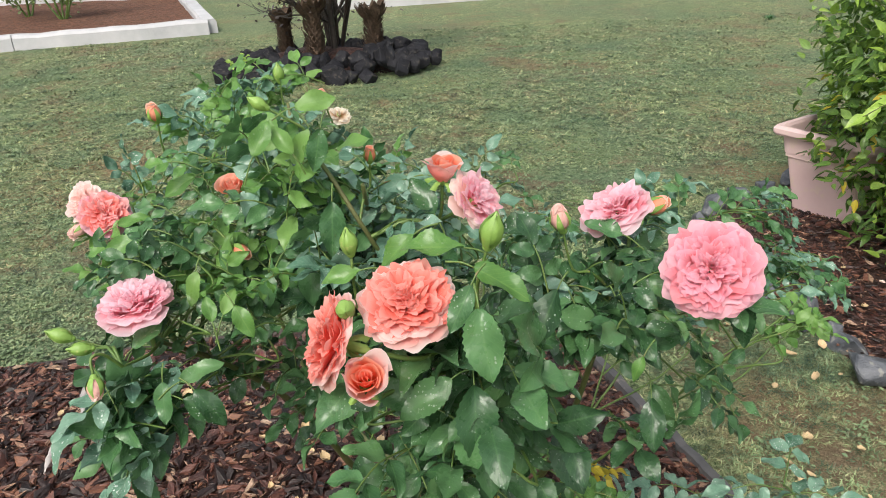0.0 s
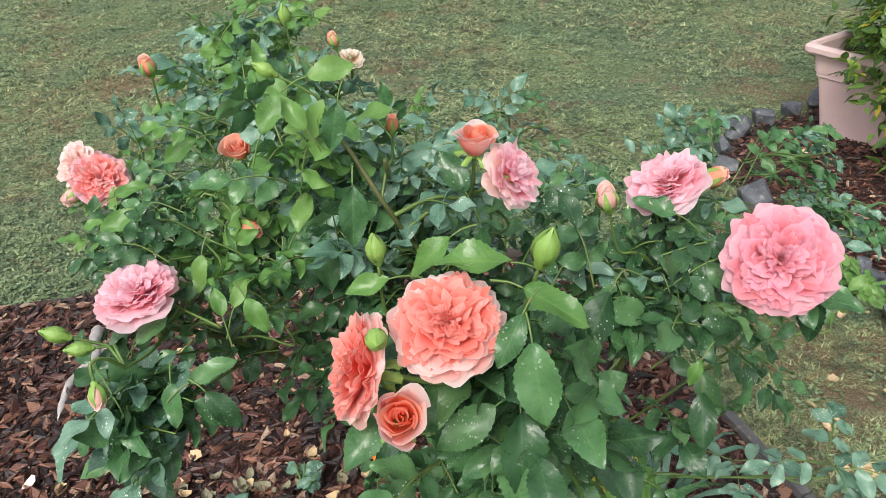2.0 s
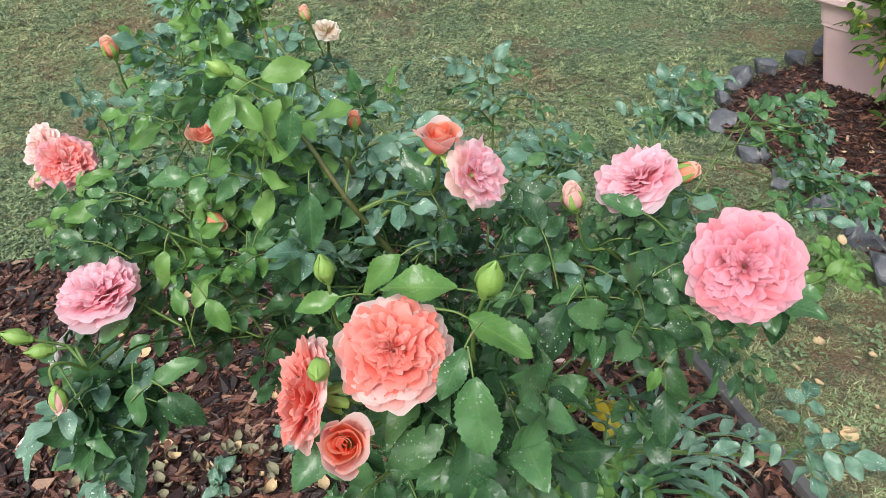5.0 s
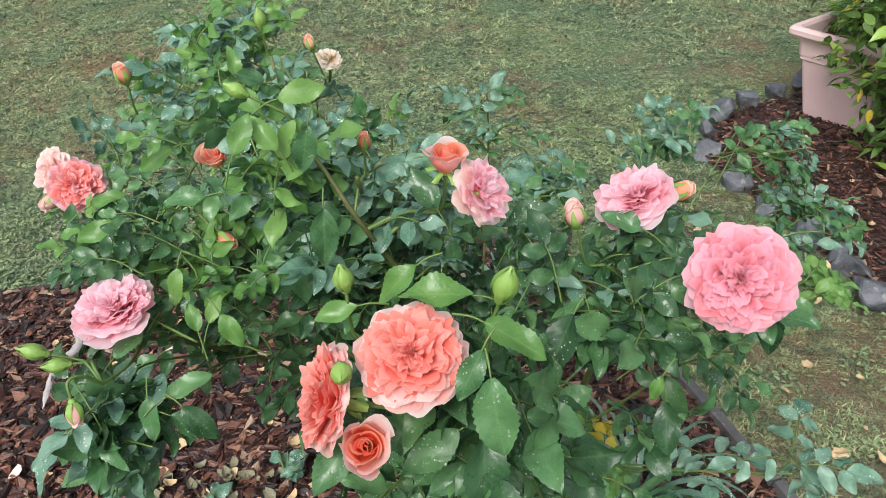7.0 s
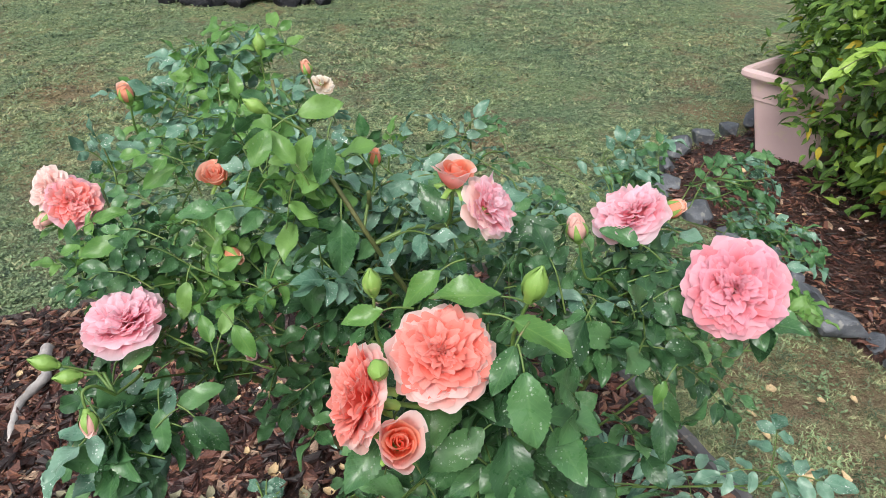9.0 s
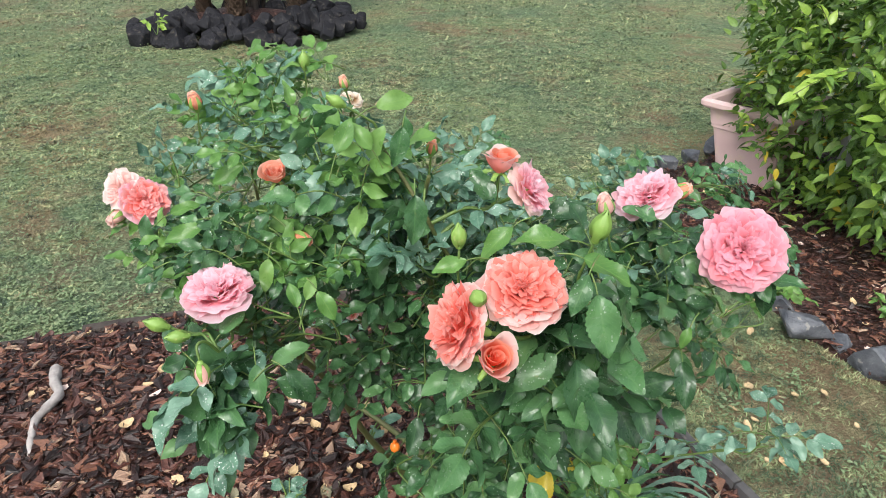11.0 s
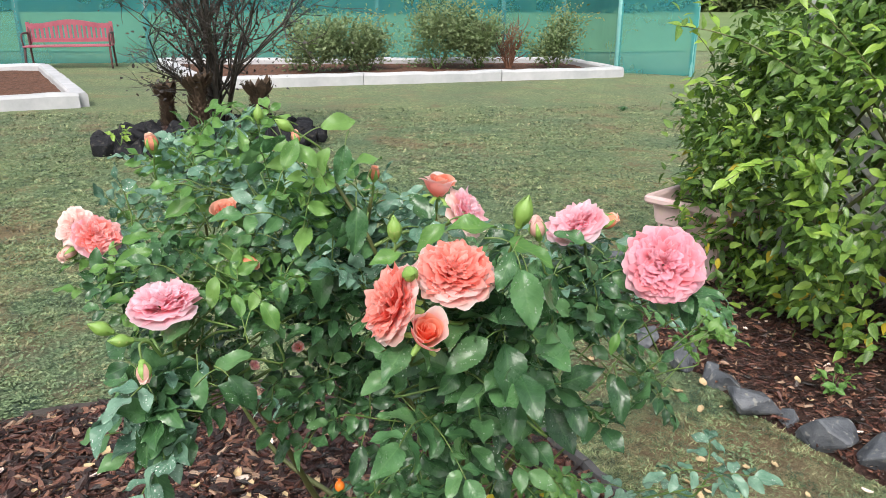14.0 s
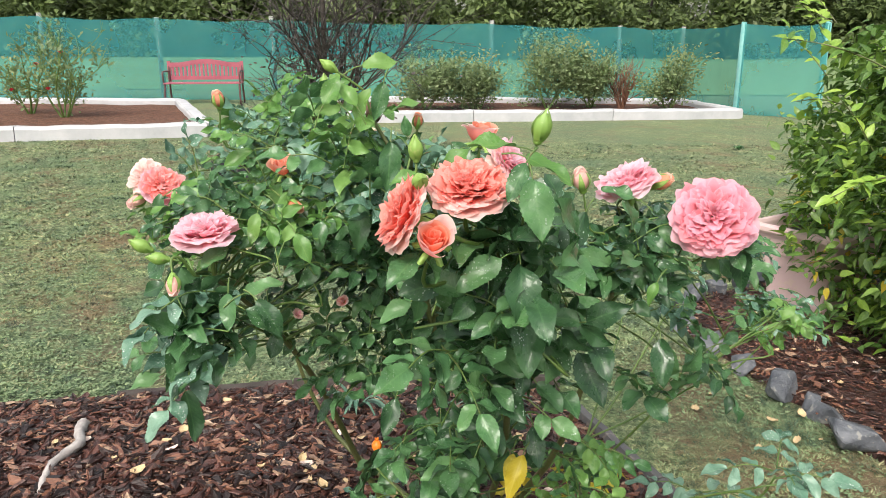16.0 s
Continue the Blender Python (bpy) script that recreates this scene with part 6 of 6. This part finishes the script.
def grass_material():
    n = Nodes("grass_blades")
    r = n.any_random()
    big = n.noise(2.6, None, 7.0, 0.8)
    c = n.ramp(r, (0.0, (0.085, 0.130, 0.062)), (0.35, (0.190, 0.260, 0.142)), (0.78, (0.300, 0.370, 0.215)), (0.94, (0.36, 0.38, 0.23)), (1.0, (0.37, 0.33, 0.21)))
    c = n.mix(n.ramp(big, (0.48, (0, 0, 0)), (0.62, (0.75, 0.75, 0.75))), c, n.ramp(r, (0.0, (0.13, 0.12, 0.065)), (1.0, (0.33, 0.30, 0.19))))
    c = n.mix(n.ramp(n.noise(1.1, None, 6.0, 0.7), (0.50, (0, 0, 0)), (0.60, (0.75, 0.75, 0.75))), c, (0.115, 0.185, 0.115))
    c = n.mix(n.ramp(n.noise(0.8, None, 7.0, 0.72), (0.53, (0, 0, 0)), (0.62, (0.8, 0.8, 0.8))), c, (0.23, 0.175, 0.115))
    c = n.mix(1.0, c, n.ramp(n.noise(14.0, None, 3.0, 0.6), (0.40, (0.46, 0.52, 0.54)), (0.60, (1.46, 1.42, 1.28))), "MULTIPLY")
    n.done(c, 0.6, 0.3)
    n.thin(c, 0.25)
    return n.m


GRASS = grass_material()


def blade(width):
    return sheet(3, 2, lambda u, v: ((u - 0.5) * width * (1 - 0.75 * v), v * 0.75, 0.42 * v - 0.25 * v * v))


def grass(name, zones, seed, label, width):
    """Short grass in tufts: blades that spread from a common foot, thick in some places and worn away in others."""
    rnd = random.Random(seed)
    mats = []
    for x0, x1, y0, y1, count, lo, hi, spread in zones:
        for _ in range(count):
            x, y = rnd.uniform(x0, x1), rnd.uniform(y0, y1)
            if inside(BED, x, y) or inside(RIGHT_BED, x, y):
                continue
            if noise.noise((x * 1.6, y * 1.6, 9)) + 0.7 * noise.noise((x * 6, y * 6, 4)) < rnd.uniform(-0.8, 0.1):
                continue
            big = rnd.uniform(0.7, 1.3)
            for _ in range(rnd.randint(9, 17)):
                dx, dy = rnd.gauss(0, spread), rnd.gauss(0, spread)
                if inside(BED, x + dx, y + dy) or inside(RIGHT_BED, x + dx, y + dy):
                    continue
                s = rnd.uniform(lo, hi) * big
                lean = math.degrees(math.atan2(-dx, dy)) + rnd.gauss(0, 45)
                mats.append(pose(x + dx, y + dy, lawn_z(x + dx, y + dy) + 0.001, rnd.uniform(-26, 30), rnd.gauss(0, 15), lean) @ Matrix.Diagonal((s, s, s, 1)))
    o = new(name, repeat(name, blade(width), mats, GRASS))
    tagged(o, label, "grass", kind="stuff")


grass("grass_tufts", [(0.4, 1.5, 2.5, 3.8, 2300, 0.010, 0.026, 0.020), (-3.2, 0.4, 2.2, 4.0, 6000, 0.011, 0.028, 0.020), (-4.2, 2.6, 4.0, 6.5, 7000, 0.016, 0.038, 0.030), (-5.0, 4.5, 6.5, 9.5, 4200, 0.020, 0.046, 0.045)], 3, "short patchy green and straw-coloured grass blades", 0.30)
grass("grass_tufts", [(0.55, 1.55, 0.7, 2.5, 5600, 0.010, 0.024, 0.018)], 6, "fine grey-green grass on the trodden strip between the beds", 0.17)


def litter(name, count, areas, size, material, label, seed, curl=0.25):
    """Single fallen leaves or petals lying about."""
    rnd = random.Random(seed)
    lf = sheet(4, 4, lambda u, v: ((u - 0.5) * 0.72 * math.sin(math.pi * (0.08 + 0.86 * v)) ** 0.7, v, curl * ((u - 0.5) ** 2 * 2 + (v - 0.5) ** 2 * 2)))
    me = quads(name, *lf[:2], material, lf[2])
    for i in range(count):
        x0, x1, y0, y1, zf = areas[i % len(areas)]
        x, y = rnd.uniform(x0, x1), rnd.uniform(y0, y1)
        o = new(name, me)
        s = size * rnd.uniform(0.6, 1.4)
        o.matrix_world = pose(x, y, zf(x, y) + 0.012, rnd.gauss(0, 14), rnd.gauss(0, 14), rnd.uniform(0, 360)) @ Matrix.Diagonal((s, s * rnd.uniform(0.9, 1.1), s, 1))
        tagged(o, label, "leaf" if "leaf" in name else "petal", name.replace("_", " ") + " litter")


litter("fallen_leaf", 90, [(-1.5, 0.4, 1.1, 2.2, bed_z), (-1.0, 0.3, 1.2, 1.9, bed_z), (1.35, 2.1, 1.3, 3.2, side_z), (0.85, 1.25, 1.3, 2.4, lawn_z)], 0.030, DRY_LEAF, "dry tan fallen leaf", 4)
litter("fallen_petal", 36, [(-1.4, 0.3, 1.1, 2.1, bed_z), (1.35, 2.0, 1.3, 2.6, side_z)], 0.028, PALE_PETAL, "pale pink fallen rose petal", 5)


def strap_plant(x, y, z, count, length, seed, label, material):
    """A tuft of arching strap leaves."""
    rnd = random.Random(seed)
    t = thing("strap_plant", x, y, z, label, "plant")
    for i in range(count):
        a, L, lean, w = rnd.uniform(0, 6.28), length * rnd.uniform(0.6, 1.1), rnd.uniform(0.4, 1.0), rnd.uniform(0.010, 0.018)

        def at(u, v):
            r = 0.012 + L * lean * v * 0.8
            hz = L * (v * 1.0 - v * v * (0.55 + 0.5 * lean))
            side = (u - 0.5) * w * (1 - v) ** 0.4
            return (math.cos(a) * r - math.sin(a) * side, math.sin(a) * r + math.cos(a) * side, hz + 0.15 * abs(u - 0.5) * w)
        V, F, UV = sheet(7, 3, at)
        o = new("strap_leaf", quads("strap_leaf", V, F, material, UV))
        o.parent = t


strap_plant(0.15, 2.06, bed_z(0.15, 2.06), 26, 0.26, 1, "pale green strap-leaved plant in the mulch", LEAF_BLUE)
strap_plant(-0.30, 2.10, bed_z(-0.30, 2.10), 18, 0.22, 2, "pale green strap-leaved plant in the mulch", LEAF_BLUE)
strap_plant(0.37, 1.20, bed_z(0.37, 1.20), 40, 0.48, 3, "pale green strap-leaved plant under the rose bush", LEAF_BLUE)
strap_plant(0.29, 1.12, bed_z(0.29, 1.12), 30, 0.44, 4, "green strap-leaved plant under the rose bush", LEAF_MID)
strap_plant(3.98, 9.05, lawn_z(4, 9), 40, 0.16, 5, "small weed tuft standing in the lawn", LEAF_MID)
strap_plant(4.85, 9.3, lawn_z(4.8, 9.3), 60, 0.22, 6, "small weed tuft standing in the lawn", LEAF_MID)

V, F, UV = tube([(-0.93, 7.25, lawn_z(-0.9, 7.2)), (-0.95, 7.25, 1.2), (-0.93, 7.25, 2.3)], 0.028, 0.022, 8, 0.05)
tagged(new("garden_stake", quads("garden_stake", V, F, TWIG_DARK, UV)), "dark brown upright stake among the twigs", "stake")


def seedling(name, x, y, z, height, count, size, material, label, seed):
    """A little leafy plant: a few stalks with leaves."""
    rnd = random.Random(seed)
    t = thing(name, x, y, z, label, "plant")
    stalks = []
    for i in range(4):
        a = rnd.uniform(0, 6.28)
        tip = Vector((math.cos(a) * height * 0.6, math.sin(a) * height * 0.6, height))
        stalks.append(tube([(0, 0, -0.01), tip * 0.5 + Vector((0, 0, 0.01)), tip], 0.003, 0.0015, 5))
        for k in range(count // 4):
            s = rnd.uniform(0.3, 1.0)
            d = Vector((rnd.gauss(0, 1), rnd.gauss(0, 1), rnd.gauss(0, 0.4)))
            o = new("leaf", leaf_mesh(rnd.randrange(5), material))
            o.parent = t
            o.matrix_local = turned(d, (rnd.gauss(0, 0.3), rnd.gauss(-0.3, 0.3), 1), size * rnd.uniform(0.6, 1.1), tip * s)
    V, F, UV = merged(stalks)
    o = new("stalk", quads("stalk", V, F, STEM_GREEN, UV))
    o.parent = t


seedling("seedling", 1.64, 1.95, side_z(1.64, 1.95), 0.11, 24, 0.045, LEAF_YOUNG, "yellow-green seedling growing in the mulch", 1)
seedling("seedling", -1.72, 6.68, lawn_z(-1.7, 6.7) + 0.12, 0.14, 14, 0.075, CLIMB_YOUNG, "yellowing leafy plant among the black rocks", 2)
seedling("seedling", -0.40, 1.28, bed_z(-0.4, 1.28), 0.06, 18, 0.045, LEAF_BLUE, "wilted grey-green cuttings lying on the mulch", 3)
seedling("seedling", -0.55, 1.20, bed_z(-0.55, 1.20), 0.05, 18, 0.045, LEAF_BLUE, "wilted grey-green cuttings lying on the mulch", 4)
seedling("seedling", -0.22, 1.45, bed_z(-0.22, 1.45), 0.10, 12, 0.045, LEAF_BLUE, "grey-green shoot at the foot of the rose bush", 5)
seedling("seedling", 0.37, 1.02, bed_z(0.37, 1.02), 0.12, 20, 0.040, LEAF_YOUNG, "yellow-green leafy shoot under the rose bush", 7)
seedling("seedling", 0.30, 1.12, bed_z(0.30, 1.12), 0.14, 16, 0.040, LEAF_YOUNG, "yellow-green leafy shoot under the rose bush", 8)
seedling("seedling", 0.50, 1.12, bed_z(0.50, 1.12), 0.08, 16, 0.036, LEAF_YOUNG, "yellow-green leafy shoot under the rose bush", 9)
seedling("pot_plant", 1.82, 3.30, lawn_z(1.8, 3.3) + 0.345, 0.16, 24, 0.06, LEAF_YOUNG, "small green plant growing in the planter", 6)


def weed_patches():
    """Clover and flat weeds that grow in clumps through the lawn."""
    rnd = random.Random(77)
    mats = []
    for _ in range(520):
        y = 2.3 + 5.5 * rnd.random() ** 1.3
        x = rnd.uniform(-0.55 * y - 0.6, 0.5 * y)
        if inside(BED, x, y) or inside(RIGHT_BED, x, y):
            continue
        r = rnd.uniform(0.04, 0.20)
        for _ in range(int(14 + r * 420)):
            px, py = x + rnd.gauss(0, r), y + rnd.gauss(0, r)
            if inside(BED, px, py) or inside(RIGHT_BED, px, py):
                continue
            a = rnd.uniform(0, 6.28)
            mats.append(turned((math.cos(a), math.sin(a), rnd.uniform(0.0, 0.5)), (rnd.gauss(0, 0.25), rnd.gauss(0, 0.25), 1), rnd.uniform(0.009, 0.019) * (1 + 0.10 * max(0.0, y - 3)), (px, py, lawn_z(px, py) + rnd.uniform(0.004, 0.022))))
    for _ in range(16):
        x, y = rnd.uniform(0.85, 1.25), rnd.uniform(0.9, 2.6)
        for _ in range(45):
            px, py = x + rnd.gauss(0, 0.05), y + rnd.gauss(0, 0.05)
            if inside(BED, px, py) or inside(RIGHT_BED, px, py):
                continue
            a = rnd.uniform(0, 6.28)
            mats.append(turned((math.cos(a), math.sin(a), rnd.uniform(0.0, 0.5)), (rnd.gauss(0, 0.25), rnd.gauss(0, 0.25), 1), rnd.uniform(0.008, 0.018), (px, py, lawn_z(px, py) + rnd.uniform(0.004, 0.015))))
    o = new("lawn_weeds", repeat("lawn_weeds", LEAF4, mats, WEED))
    tagged(o, "low clover and broad-leaved weeds in the lawn", "weeds", kind="stuff")


WEED = leaf_material("weed_leaf", (0.110, 0.180, 0.085), (0.200, 0.290, 0.145), (0.310, 0.400, 0.215), 0.5, 0.2, 0.25)
weed_patches()

DRY_OLIVE = simple("wilted_leaf", (0.12, 0.12, 0.075), (0.28, 0.26, 0.17), 18.0, 0.7, 0.001)
litter("wilted_leaf", 64, [(-0.90, -0.30, 1.02, 1.36, bed_z), (-0.75, -0.45, 1.10, 1.32, bed_z)], 0.027, DRY_OLIVE, "wilted olive-grey leaf cut from the roses", 6, 0.5)
litter("dry_leaf", 50, [(-0.70, 0.0, 1.0, 1.40, bed_z), (-0.55, 0.30, 1.3, 1.7, bed_z)], 0.026, DRY_LEAF, "curled tan dry leaf on the mulch", 7, 0.6)
